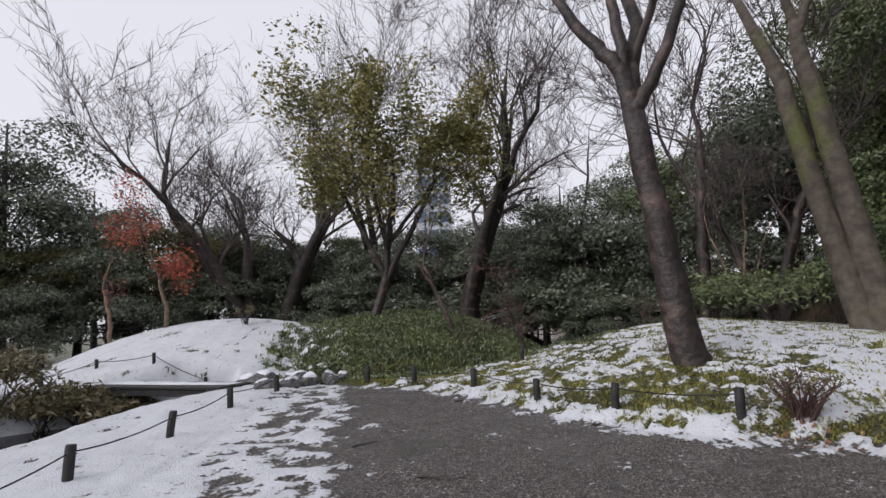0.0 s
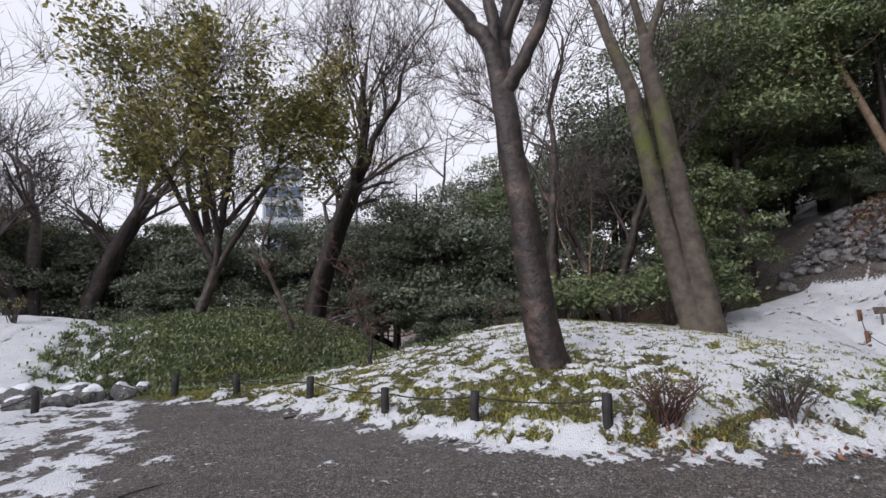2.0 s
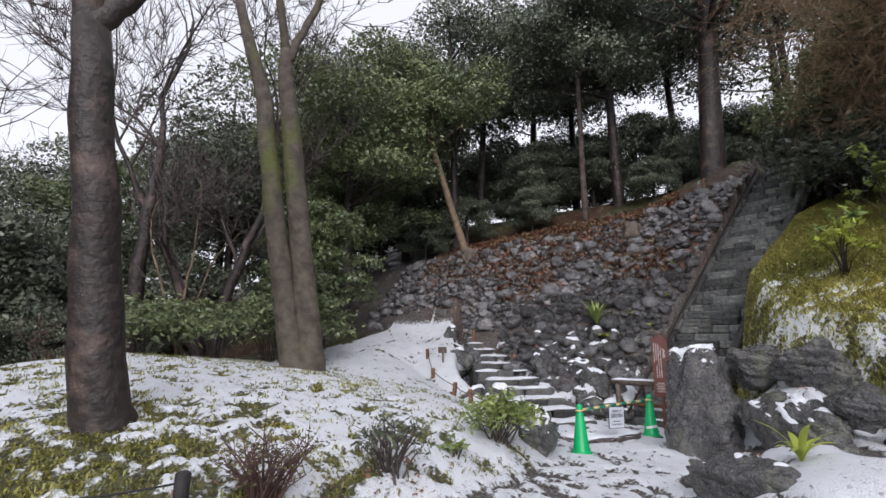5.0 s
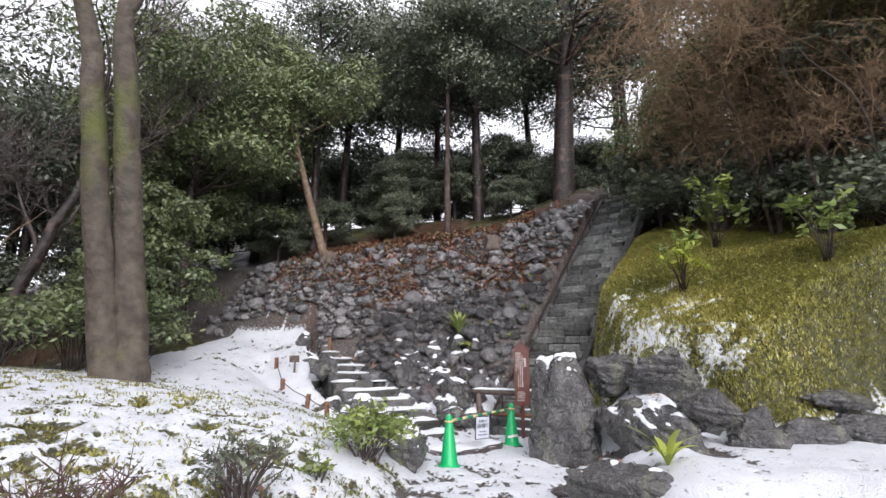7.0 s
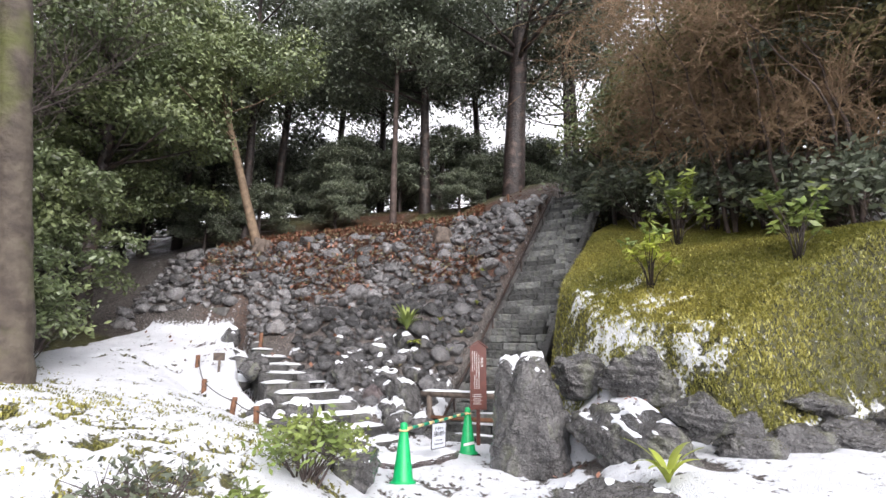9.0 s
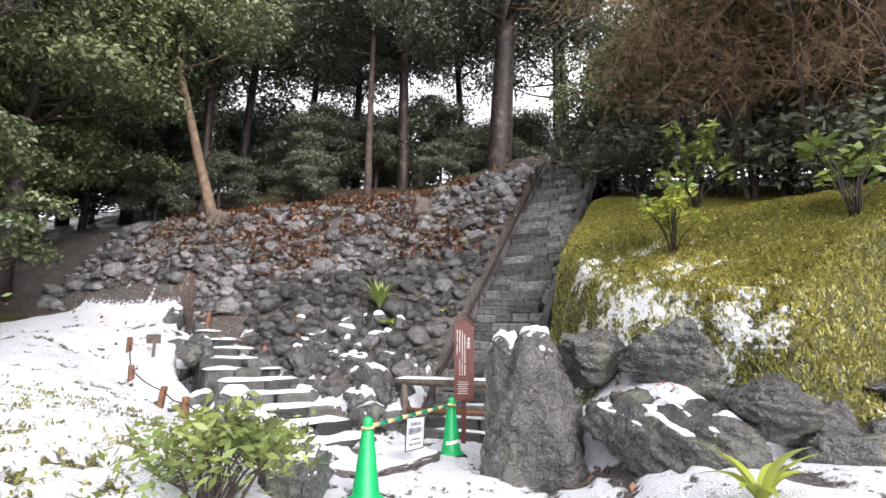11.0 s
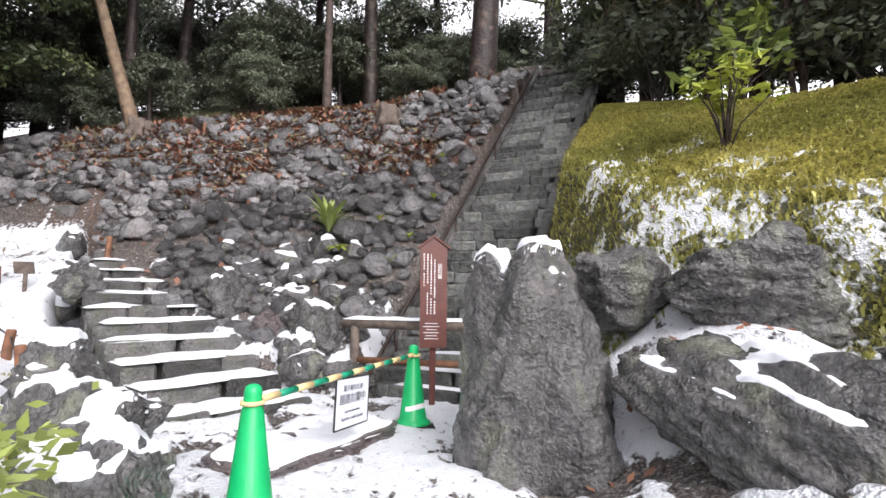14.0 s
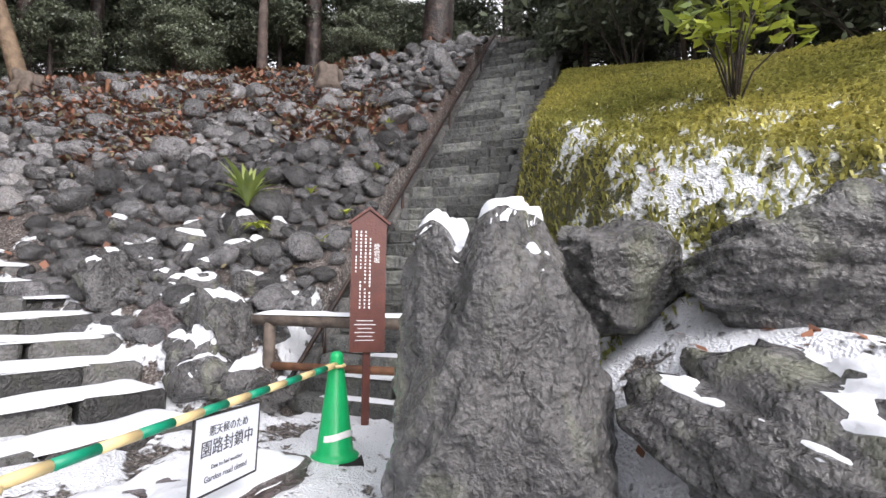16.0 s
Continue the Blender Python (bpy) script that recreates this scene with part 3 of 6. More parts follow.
def snow_cap(name, source, thick, limit, seed, cover=0.5, turn=None):
    """Snow on what looks up: a sheet that dips under the stone where none lies, so that its rim is round."""
    off = Vector((seed * 1.7, seed * 2.1, seed))
    turn = turn or Matrix.Identity(3)
    up = turn.inverted() @ Vector((0, 0, 1))
    src = bmesh.new()
    src.from_mesh(source)
    src.normal_update()
    lie = {v: (turn @ v.normal).z for v in src.verts}
    for _ in range(3):
        lie = {v: (lie[v] + sum(lie[e.other_vert(v)] for e in v.link_edges)) / (1 + len(v.link_edges)) for v in src.verts}
    field = {}
    for v in src.verts:
        k = noise.noise(v.co * 2.4 + off) * 0.5 + 0.5 + 0.2 * noise.noise(v.co * 9 + off)
        field[v] = min((lie[v] - limit) * 5.0, (cover + 0.2 - k) * 4.0)
    gone = [f for f in src.faces if all(field[v] < -0.5 for v in f.verts)]
    where = {v: field[v] for v in src.verts}
    for v in src.verts:
        f = max(min(where[v], 1.0), -0.8)
        f = math.sqrt(f) if f > 0 else f
        v.co += up * thick * f * (1 + 0.35 * noise.noise(v.co * 7 + off))
    bmesh.ops.delete(src, geom=gone, context="FACES")
    if not src.faces:
        src.free()
        return None
    src.normal_update()
    for f in src.faces:
        f.smooth = True
    me = bpy.data.meshes.new(name)
    src.to_mesh(me)
    src.free()
    me.materials.clear()
    me.materials.append(SNOW)
    return me


def block_mesh(name, size, mat, seed, wobble=0.012, bevel=0.02):
    rng = random.Random(seed)
    bm = bmesh.new()
    bmesh.ops.create_cube(bm, size=1)
    for v in bm.verts:
        v.co = Vector([v.co[i] * size[i] + rng.uniform(-wobble, wobble) for i in range(3)])
    bmesh.ops.bevel(bm, geom=list(bm.edges), offset=bevel, segments=1, affect="EDGES")
    return bm_mesh(name, bm, mat, False)


# ---- the ground: one sheet to the horizon ----
def lines(fine_a, fine_b, step, reach):
    mid = list(np.arange(fine_a, fine_b, step))
    g, k, lo, hi = step, 1.13, [], []
    a, b = fine_a, fine_b
    while b < reach:
        g = min(g * k, 60)
        b += g
        hi.append(b)
        a -= g
        lo.append(a)
    return np.array(lo[::-1] + mid + hi)


gx, gy = lines(-6.2, 13.5, 0.075, 900), lines(-0.5, 13.0, 0.075, 900)
X, Y = np.meshgrid(gx, gy, indexing="ij")
Zg = height(X, Y)
cover = snow_cover(X, Y)
d_lawn = edge_distance(X, Y, LAWN_EDGE)
on_path = (d_lawn < 0.05) & (X < 12.4) & (X > -5.2) & (-edge_distance(X, Y, HILL_FOOT) < 0.1)
Zg = Zg + cover * (0.03 + 0.05 * fbm(X * 4, Y * 4, 5, 3)) * np.where(on_path & (X < 4.5) & (X > -3), 0.5, 1.0)
Zg = Zg + np.where(on_path, 0.02 * (fbm(X * 1.5, Y * 1.5, 8, 4) - 0.5), 0.05 * (fbm(X * 1.2, Y * 1.2, 9, 4) - 0.5) * (np.hypot(X, Y) < 60))
litter = np.where((slope_z(X, Y) > Zg - 0.4) & (X > 12) & (d_lawn > -9), smooth(0.35, 0.6, fbm(X * 0.9, Y * 0.9, 21, 3)), 0) + 0.75 * smooth(13.5, 15, Y) * (X > -1) * (X < 12)
bank_zone = (slope_z(X, Y) > Zg - 0.4) & (X > 11.6) & (X < 20) & (stair_ab(X, Y)[1] < 0.1)
litter = np.where(bank_zone, np.where(X > 14.8, np.maximum(litter, 0.45) * smooth(12.0, 10.8, Y), 0.1) * smooth(-0.05, -0.5, stair_ab(X, Y)[1]), litter)
verts = np.stack([X, Y, Zg], -1).reshape(-1, 3)
nx, ny = X.shape
idx = np.arange(nx * ny).reshape(nx, ny)
quads = np.stack([idx[:-1, :-1], idx[1:, :-1], idx[1:, 1:], idx[:-1, 1:]], -1).reshape(-1, 4)
ground_mesh = mesh_of("ground", verts.tolist(), quads.tolist(), terrain_material())
zone = ground_mesh.color_attributes.new("zone", "FLOAT_COLOR", "POINT")
rgba = np.stack([cover, np.clip(on_path * 1.0 + bank_zone * 1.0, 0, 1), np.clip(litter, 0, 1), np.ones_like(cover)], -1)
zone.data.foreach_set("color", rgba.reshape(-1))
ground = thing("ground", "dark wet gravel path and garden soil with melting snow", "ground", Matrix(), ground_mesh, kind="structure")

water = thing("water", "still dark pond water reflecting the sky", "water", pose(-30, -2, -0.32),
              mesh_of("water", [(-60, -40, 0), (27, -40, 0), (27, 15, 0), (-60, 15, 0)], [(0, 1, 2, 3)], WATER), kind="structure")


# ---- trees ----
def grow(rng, p, d, L, r, level, top, wood, twigs, tips, up=0.08, wobble=0.2, kids=(3, 5), spread=(25, 55), thin=0.007):
    segs = 5 if level < 2 else (3 if level < 4 else 2)
    pts, radii = [p.copy()], [r]
    for i in range(segs):
        d = (d + Vector((rng.gauss(0, wobble), rng.gauss(0, wobble), rng.gauss(0, wobble * 0.6) + up))).normalized()
        p = p + d * (L / segs)
        pts.append(p.copy())
        radii.append(r * (1 - 0.55 * (i + 1) / segs) if level < top else r * (1 - 0.8 * (i + 1) / segs))
    tube(*(wood if level < 2 else twigs), pts, radii, 8 if level == 0 else (6 if level == 1 else (4 if level == 2 else 3)))
    if level >= top:
        tips.append((pts[-1], d))
        tips.append((pts[1], d))
        return
    for k in range(rng.randint(*kids)):
        t = rng.uniform(0.3, 1.0) if k else 1.0
        i = min(int(t * segs), segs)
        a = radians(rng.uniform(*spread)) * (0.5 if k == 0 else 1)
        axis = d.cross(Vector((rng.gauss(0, 1), rng.gauss(0, 1), rng.gauss(0, 1)))).normalized()
        nd = (Matrix.Rotation(a, 3, axis) @ d).normalized()
        grow(rng, pts[i], nd, L * rng.uniform(0.55, 0.85), max(radii[i] * rng.uniform(0.45, 0.68), thin), level + 1, top, wood, twigs, tips, up, wobble, kids, spread, thin)


def bare_tree(name, label, seed, stems, trunk_mat, twig_mat, top=4, kids=(3, 5), spread=(20, 50), up=0.1, wobble=0.18, category="tree", at=Matrix(), leaf=None, leaf_size=0.1, leaf_n=4, crown_name="bough", limb=(0.55, 0.75), side=3, thin=0.007):
    """stems: lists of (point, radius) given along each stem; the boughs start at their ends and upper points."""
    rng = random.Random(seed)
    tips, made = [], []
    for number, stem in enumerate(stems):
        wood, twigs = ([], []), ([], [])
        made.append((wood, twigs))
        pts, rad = [Vector(p) for p, _ in stem], [r for _, r in stem]
        fine, fr = [], []
        for i in range(len(pts) - 1):
            for s in range(4):
                t = s / 4
                fine.append(pts[i].lerp(pts[i + 1], t) + Vector((rng.gauss(0, 0.02), rng.gauss(0, 0.02), 0)) * (i + s > 0))
                fr.append(rad[i] * (1 - t) + rad[i + 1] * t)
        fine.append(pts[-1])
        fr.append(rad[-1])
        tube(*wood, fine, fr, 14, 0.05, rng)
        span = (pts[-1] - pts[0]).length
        d = (pts[-1] - pts[-2]).normalized()
        grow(rng, pts[-1], d, span * rng.uniform(*limb), rad[-1] * 0.9, 1, top, wood, twigs, tips, up, wobble, kids, spread, thin)
        for k in range(side):
            i = rng.randrange(len(fine) * 3 // 5, len(fine))
            a = rng.uniform(0, 6.28)
            nd = (d * 0.7 + Vector((math.cos(a), math.sin(a), 0.3))).normalized()
            grow(rng, fine[i], nd, span * rng.uniform(0.3, 0.5), fr[i] * 0.45, 2, top, wood, twigs, tips, up, wobble, kids, spread, thin)
    root = thing(name, label, category, at)
    for number, (wood, twigs) in enumerate(made):
        stem = part("trunk" if number == 0 else "limb", mesh_of("trunk", wood[0], wood[1], trunk_mat), root)
        if twigs[0]:
            part(crown_name, mesh_of(crown_name, twigs[0], twigs[1], twig_mat), stem)
    if leaf:
        nrng = np.random.default_rng(seed)
        c = np.array([t for t, _ in tips])
        c = np.repeat(c, leaf_n, axis=0) + nrng.normal(size=(len(c) * leaf_n, 3)) * leaf_size * 1.3
        part("crown", leaves("crown", c, leaf, leaf_size, nrng), root)
    return root


def clumps(nrng, centre, radius, n, per, flat=0.75, cut=-0.4):
    """Leaf places in tufts through the outer part of a crown, uneven, with gaps."""
    u = nrng.normal(size=(n, 3))
    u /= np.linalg.norm(u, axis=1)[:, None]
    u = u[u[:, 2] > cut]
    r = nrng.uniform(0.45, 1.08, size=(len(u), 1))
    c = u * r * np.array(radius) + np.array(centre)
    size = np.array(radius).mean() * nrng.uniform(0.13, 0.26, size=(len(u), 1, 1))
    p = nrng.normal(size=(len(u), per, 3)) * np.array([1, 1, flat * 0.6]) * size
    return (c[:, None, :] + p).reshape(-1, 3), c


def evergreen_tree(label, seed, tall, wide, mat, bark, bare=0.35, n=70, per=110, leaf_size=0.16, at=Matrix(), lean=0.0, trunk_r=0.16, name="evergreen_tree"):
    rng, nrng = random.Random(seed), np.random.default_rng(seed)
    root = thing(name, label, "tree", at)
    low = tall * bare
    mid = Vector((lean * 0.6, 0, tall * 0.55))
    pts = [Vector((0, 0, -0.3)), Vector((lean * 0.2, 0.02, tall * 0.2)), mid, Vector((lean, 0.1, tall * 0.9))]
    V, F = [], []
    tube(V, F, pts, [trunk_r * 1.25, trunk_r, trunk_r * 0.75, trunk_r * 0.2], 10, 0.08, rng)
    centre, radius = (lean * 0.7, 0, (low + tall) / 2), (wide / 2, wide / 2, (tall - low) / 2)
    p, nrm, c = pads(nrng, centre, radius, n, per)
    for q in c[::2]:
        b = pts[0].lerp(pts[1], 0.9) if q[2] < tall * 0.25 else (pts[1].lerp(pts[2], min((q[2] * 0.85 - tall * 0.2) / (tall * 0.35), 1.0)) if q[2] < tall * 0.62 else pts[2].lerp(pts[3], min((q[2] * 0.9 - tall * 0.55) / (tall * 0.35), 1.0)))
        e = Vector(q)
        tube(V, F, [b, b.lerp(e, 0.5) + Vector((0, 0, -0.1)), e], [trunk_r * 0.3, trunk_r * 0.18, 0.02], 4)
    part("trunk", mesh_of("trunk", V, F, bark), root)
    part("crown", facing_leaves("crown", p, nrm, mat, leaf_size, nrng), root)
    return root


def shrub(name, label, seed, tall, wide, mat, twig_mat, n=40, per=40, leaf_size=0.06, at=Matrix(), stems=14, slim=0.45, category="shrub", cut=-0.1, droop=0.0):
    rng, nrng = random.Random(seed), np.random.default_rng(seed)
    root = thing(name, label, category, at)
    p, c = clumps(nrng, (0, 0, tall * 0.5), (wide / 2, wide / 2, tall * 0.5), n, per, 1.0, cut)
    p[:, 2] = np.maximum(p[:, 2], 0.02)
    for k in range(stems):
        V, F = [], []
        e = Vector(c[k % len(c)]) * 1.0
        b = Vector((rng.gauss(0, wide * 0.06), rng.gauss(0, wide * 0.06), -0.05))
        m = b.lerp(e, 0.5) + Vector((0, 0, tall * 0.08))
        tube(V, F, [b, m, e], [0.014, 0.009, 0.003], 4)
        for _ in range(5):
            t = m.lerp(e, rng.random())
            tube(V, F, [t, t + Vector((rng.gauss(0, 1), rng.gauss(0, 1), abs(rng.gauss(0.5, 0.8)))).normalized() * wide * 0.22], [0.005, 0.0015], 3)
        part("stem", mesh_of("stem", V, F, twig_mat), root)
    if len(p):
        part("foliage", leaves("foliage", p, mat, leaf_size, nrng, droop, slim), root)
    return root


# the two large trees of the lawn
bare_tree("deciduous_tree", "tall dark wet bare tree forking high above snowy lawn", 4,
          [[((3.9, 8.3, 0.4), 0.4), ((3.87, 8.32, 0.95), 0.28), ((3.65, 8.44, 3.03), 0.215), ((3.44, 8.53, 5.1), 0.19)],
           [((3.44, 8.53, 4.9), 0.17), ((3.32, 8.55, 5.85), 0.14), ((2.95, 8.7, 6.4), 0.12), ((2.35, 8.88, 7.5), 0.09)],
           [((3.38, 8.53, 5.6), 0.12), ((3.3, 8.6, 7.0), 0.1), ((3.2, 8.6, 7.9), 0.08)],
           [((3.46, 8.5, 5.0), 0.15), ((3.7, 8.42, 5.5), 0.12), ((4.02, 8.28, 6.1), 0.1), ((4.4, 8.1, 7.2), 0.08)]],
          BARK, TWIG, top=5, kids=(3, 4), up=0.03, limb=(0.7, 1.0), side=0)
bare_tree("deciduous_tree", "twin-trunked bare tree with green moss on bark", 9,
          [[((8.78, 10.72, 1.0), 0.33), ((8.66, 10.85, 1.9), 0.265), ((8.42, 11.02, 3.63), 0.225), ((8.08, 11.3, 6.88), 0.18), ((7.55, 11.7, 9.2), 0.1)],
           [((8.95, 10.55, 1.0), 0.36), ((8.93, 10.6, 1.9), 0.285), ((8.8, 10.7, 3.57), 0.24), ((8.46, 10.96, 6.8), 0.2), ((8.38, 11.05, 8.2), 0.13)],
           [((8.4, 11.0, 7.9), 0.11), ((8.75, 10.8, 9.0), 0.09), ((9.1, 10.5, 10.2), 0.07)]],
          BARK_MOSS, TWIG, top=5, kids=(3, 4), up=0.06, side=0, limb=(0.4, 0.6))
bare_tree("evergreen_tree", "leaning mound tree with yellow-green thinning crown", 12,
          [[((-2.55, 16.9, 0.7), 0.22), ((-2.2, 16.9, 1.7), 0.16), ((-1.85, 16.9, 3.1), 0.14), ((-1.7, 16.9, 4.6), 0.1), ((-1.5, 16.9, 6.2), 0.07)],
           [((-1.85, 16.9, 3.0), 0.12), ((-1.1, 16.9, 4.4), 0.09), ((-0.3, 17.0, 6.0), 0.065)],
           [((-1.85, 16.9, 3.2), 0.11), ((-2.5, 16.8, 4.6), 0.085), ((-3.3, 16.7, 6.2), 0.06)],
           [((-1.75, 16.9, 4.0), 0.09), ((-2.0, 16.3, 5.4), 0.07), ((-2.2, 15.9, 6.8), 0.05)],
           [((-1.6, 16.9, 4.4), 0.08), ((-0.8, 17.4, 5.6), 0.06), ((0.2, 17.7, 7.0), 0.045)]],
          BARK, TWIG, top=4, kids=(3, 4), spread=(25, 60), up=0.03, leaf=LEAF_OLIVE, leaf_size=0.16, leaf_n=26, limb=(0.45, 0.6))


def tall_bare(label, seed, at, tall, r, lean=0.0, stems=2, mat=None, twig=None, top=6, kids=(3, 4), up=0.1):
    rng = random.Random(seed)
    st = []
    for k in range(stems):
        a = rng.uniform(0, 6.28)
        o = 0.13 * tall if stems > 1 else 0.02 * tall
        dx, dy = math.cos(a) * o + lean, math.sin(a) * o
        st.append([((0, 0, -0.4), r * 1.3), ((dx * 0.2, dy * 0.2, tall * 0.15), r), ((dx * 0.6, dy * 0.6, tall * 0.3), r * 0.75), ((dx, dy, tall * 0.42), r * 0.5)])
    return bare_tree("bare_tree", label, seed, st, mat or BARK, twig or TWIG, top=top, kids=kids, spread=(16, 50), wobble=0.26, up=up, at=at, limb=(0.55, 0.7), thin=0.012)


tall_bare("tall vase-shaped bare winter tree beyond the mound", 21, pose(-9.2, 24.5, 0.8), 13.5, 0.32, -1.6, 3)
tall_bare("tall vase-shaped bare winter tree beyond the mound", 22, pose(-7.9, 25.5, 0.8), 14, 0.36, 0.3, 3)
tall_bare("old thick-trunked bare tree behind the mound", 23, pose(0.9, 22.0, 0.5), 15.5, 0.36, 0.0, 3)
tall_bare("slender dark bare tree behind the lawn", 24, pose(7.7, 15.2, 0.2), 15, 0.19, 0.3, 1)
tall_bare("slender dark bare tree behind the lawn", 25, pose(9.4, 14.6, 0.4), 12, 0.16, -0.4, 2)
tall_bare("distant bare tree with fine twigs", 26, pose(9.0, 33, 0.6), 18, 0.25, 0.2, 1)
tall_bare("distant bare tree with fine twigs", 27, pose(-3.5, 31, 0.6), 19, 0.3, 0.2, 2)
tall_bare("distant bare tree with fine twigs", 28, pose(-16, 32, 0.6), 12, 0.2, 0.2, 2)
tall_bare("distant bare tree with fine twigs", 29, pose(19, 22, 3.0), 14, 0.22, 0.2, 1)

# small garden trees and shrubs of the mound and the lawn
bare_tree("maple_sapling", "slender maple sapling with orange-red leaves on snow", 31,
          [[((0, 0, -0.2), 0.07), ((-0.1, 0, 0.7), 0.055), ((-0.3, 0, 1.5), 0.045)]], BARK_PALE, TWIG_RED, top=4, kids=(3, 4),
          at=pose(-8.4, 15.9, hz(-8.4, 15.9)), leaf=LEAF_RED, leaf_size=0.11, leaf_n=9, limb=(0.7, 0.9))
bare_tree("maple_sapling", "slender bare maple sapling with reddish twigs on snow", 32,
          [[((0, 0, -0.2), 0.07), ((-0.1, 0, 0.7), 0.055), ((-0.25, 0, 1.4), 0.045)]], BARK_PALE, TWIG_RED, top=4, kids=(3, 4),
          at=pose(-9.65, 15.2, hz(-9.65, 15.2)), leaf=LEAF_RED, leaf_size=0.06, leaf_n=1, limb=(0.7, 0.9))
bare_tree("plum_tree", "low spreading bare tree with reddish twigs", 33,
          [[((0, 0, -0.1), 0.05), ((0.05, 0, 0.45), 0.04), ((-0.1, 0, 0.8), 0.03)]], BARK, TWIG_RED, top=5, kids=(3, 4), spread=(40, 80), up=-0.02,
          at=pose(1.65, 11.2, hz(1.65, 11.2)), limb=(0.8, 1.0))
bare_tree("bare_sapling", "thin leaning bare sapling on the grassy mound", 34,
          [[((0, 0, -0.1), 0.08), ((-0.35, 0, 0.9), 0.06), ((-0.8, 0, 1.9), 0.045)]], BARK_RED, TWIG_RED, top=3, kids=(2, 3),
          at=pose(0.3, 15.2, hz(0.3, 15.2)))
bare_tree("bare_shrub", "tall bare multi-stemmed shrub with pale stems", 35,
          [[((0, 0, -0.1), 0.04), ((-0.3, 0, 1.0), 0.03), ((-0.7, 0.1, 2.2), 0.02)], [((0.1, 0, -0.1), 0.04), ((0.1, 0.1, 1.2), 0.03), ((0.2, 0, 2.4), 0.02)],
           [((0, 0.1, -0.1), 0.035), ((0.3, 0.1, 1.0), 0.025), ((0.6, 0, 2.0), 0.018)]], BARK_PALE, TWIG, top=3, kids=(2, 3), at=pose(8.0, 13.6, hz(8.0, 13.6)))
for i, (x, y, s) in enumerate(((9.2, 14.6, 1.0), (6.2, 15.2, 1.1), (10.2, 14.3, 0.8))):
    bare_tree("bare_shrub", "low reddish bare shrub at the wood's edge", 36 + i,
              [[((0, 0, -0.1), 0.03), ((0.1, 0, 0.4), 0.025), ((-0.1, 0, 0.9), 0.02)], [((0, 0, -0.1), 0.03), ((0.3, 0.1, 0.5), 0.02), ((0.7, 0, 0.9), 0.015)]],
              TWIG_RED, TWIG_RED, top=4, kids=(3, 4), spread=(30, 65), at=pose(x, y, hz(x, y)) @ Matrix.Scale(s, 4))
shrub("azalea_shrub", "twiggy rounded reddish-brown azalea beside the path", 41, 0.62, 0.95, LEAF_BROWN, TWIG_RED, 46, 14, 0.045, pose(4.05, 6.05, hz(4.05, 6.05)), 40)
shrub("azalea_shrub", "sparse dark azalea standing in snow", 42, 0.62, 0.75, LEAF_DARK, TWIG, 34, 16, 0.06, pose(5.25, 5.7, hz(5.25, 5.7)), 24)
shrub("evergreen_shrub", "bright green leafy shrub in snow beside rocks", 43, 0.6, 1.05, LEAF_BRIGHT, TWIG, 70, 26, 0.08, pose(7.15, 5.43, hz(7.15, 5.43)), 20, 0.38)
shrub("evergreen_shrub", "small leafy sprig poking from snow", 44, 0.25, 0.3, LEAF_BRIGHT, TWIG, 10, 14, 0.07, pose(6.2, 5.5, hz(6.2, 5.5)), 8, 0.38)
shrub("evergreen_shrub", "small dwarf shrub on the snowy mound", 45, 0.7, 0.7, LEAF_BROWN, TWIG, 20, 14, 0.08, pose(-5.9, 15.6, hz(-5.9, 15.6)), 14)
for i, (x, y, w, h) in enumerate(((8.2, 12.6, 2.2, 1.5), (9.6, 12.4, 1.7, 2.0), (7.0, 13.2, 2.0, 1.2), (10.3, 11.7, 1.5, 1.7), (10.6, 12.6, 1.8, 2.6))):
    shrub("rhododendron", "broad-leaved green bush with snow at its foot", 50 + i, h, w, LEAF_MID, TWIG, 70, 60, 0.12, pose(x, y, hz(x, y) - 0.05), 20, 0.4, droop=0.3)
for i, (x, y, w, h) in enumerate(((-8.9, 10.4, 1.9, 1.1), (-9.9, 10.0, 2.0, 1.25), (-7.6, 11.1, 1.6, 0.7), (-11.6, 10, 2.2, 1.3), (-8.2, 10.8, 1.6, 0.9), (-6.9, 11.5, 1.2, 0.5))):
    shrub("bamboo_bush", "straw-edged dwarf bamboo bush on the pond bank", 60 + i, h, w, LEAF_STRAW, TWIG, 60, 40, 0.16, pose(x, y, max(hz(x, y), -0.3)), 16, 0.25, droop=0.6)

# woods: a few kinds, copied with their own turn and size
KINDS = [
    evergreen_tree("dense dark evergreen tree of the wood", 71, 11, 6.5, LEAF_DARK, BARK, 0.05, 36, 560, 0.17, pose(13.5, 19.5, 0.6)),
    evergreen_tree("dense green evergreen tree of the wood", 72, 10, 6.0, LEAF_MID, BARK, 0.05, 36, 560, 0.165, pose(17.5, 18, 3.2)),
    evergreen_tree("tall dark evergreen tree with open crown", 73, 13, 6.5, LEAF_DARK, BARK, 0.14, 34, 540, 0.16, pose(24, 9, 6.8)),
    evergreen_tree("broad dark evergreen bush-like tree", 74, 6, 6.0, LEAF_DARK, BARK, -0.1, 36, 620, 0.165, pose(5.5, 19.5, 0.1)),
    evergreen_tree("russet brown half-bare tree of the wood", 75, 7, 5.5, LEAF_BROWN, BARK_RED, 0.0, 32, 460, 0.14, pose(-14, 24, 0.4)),
]
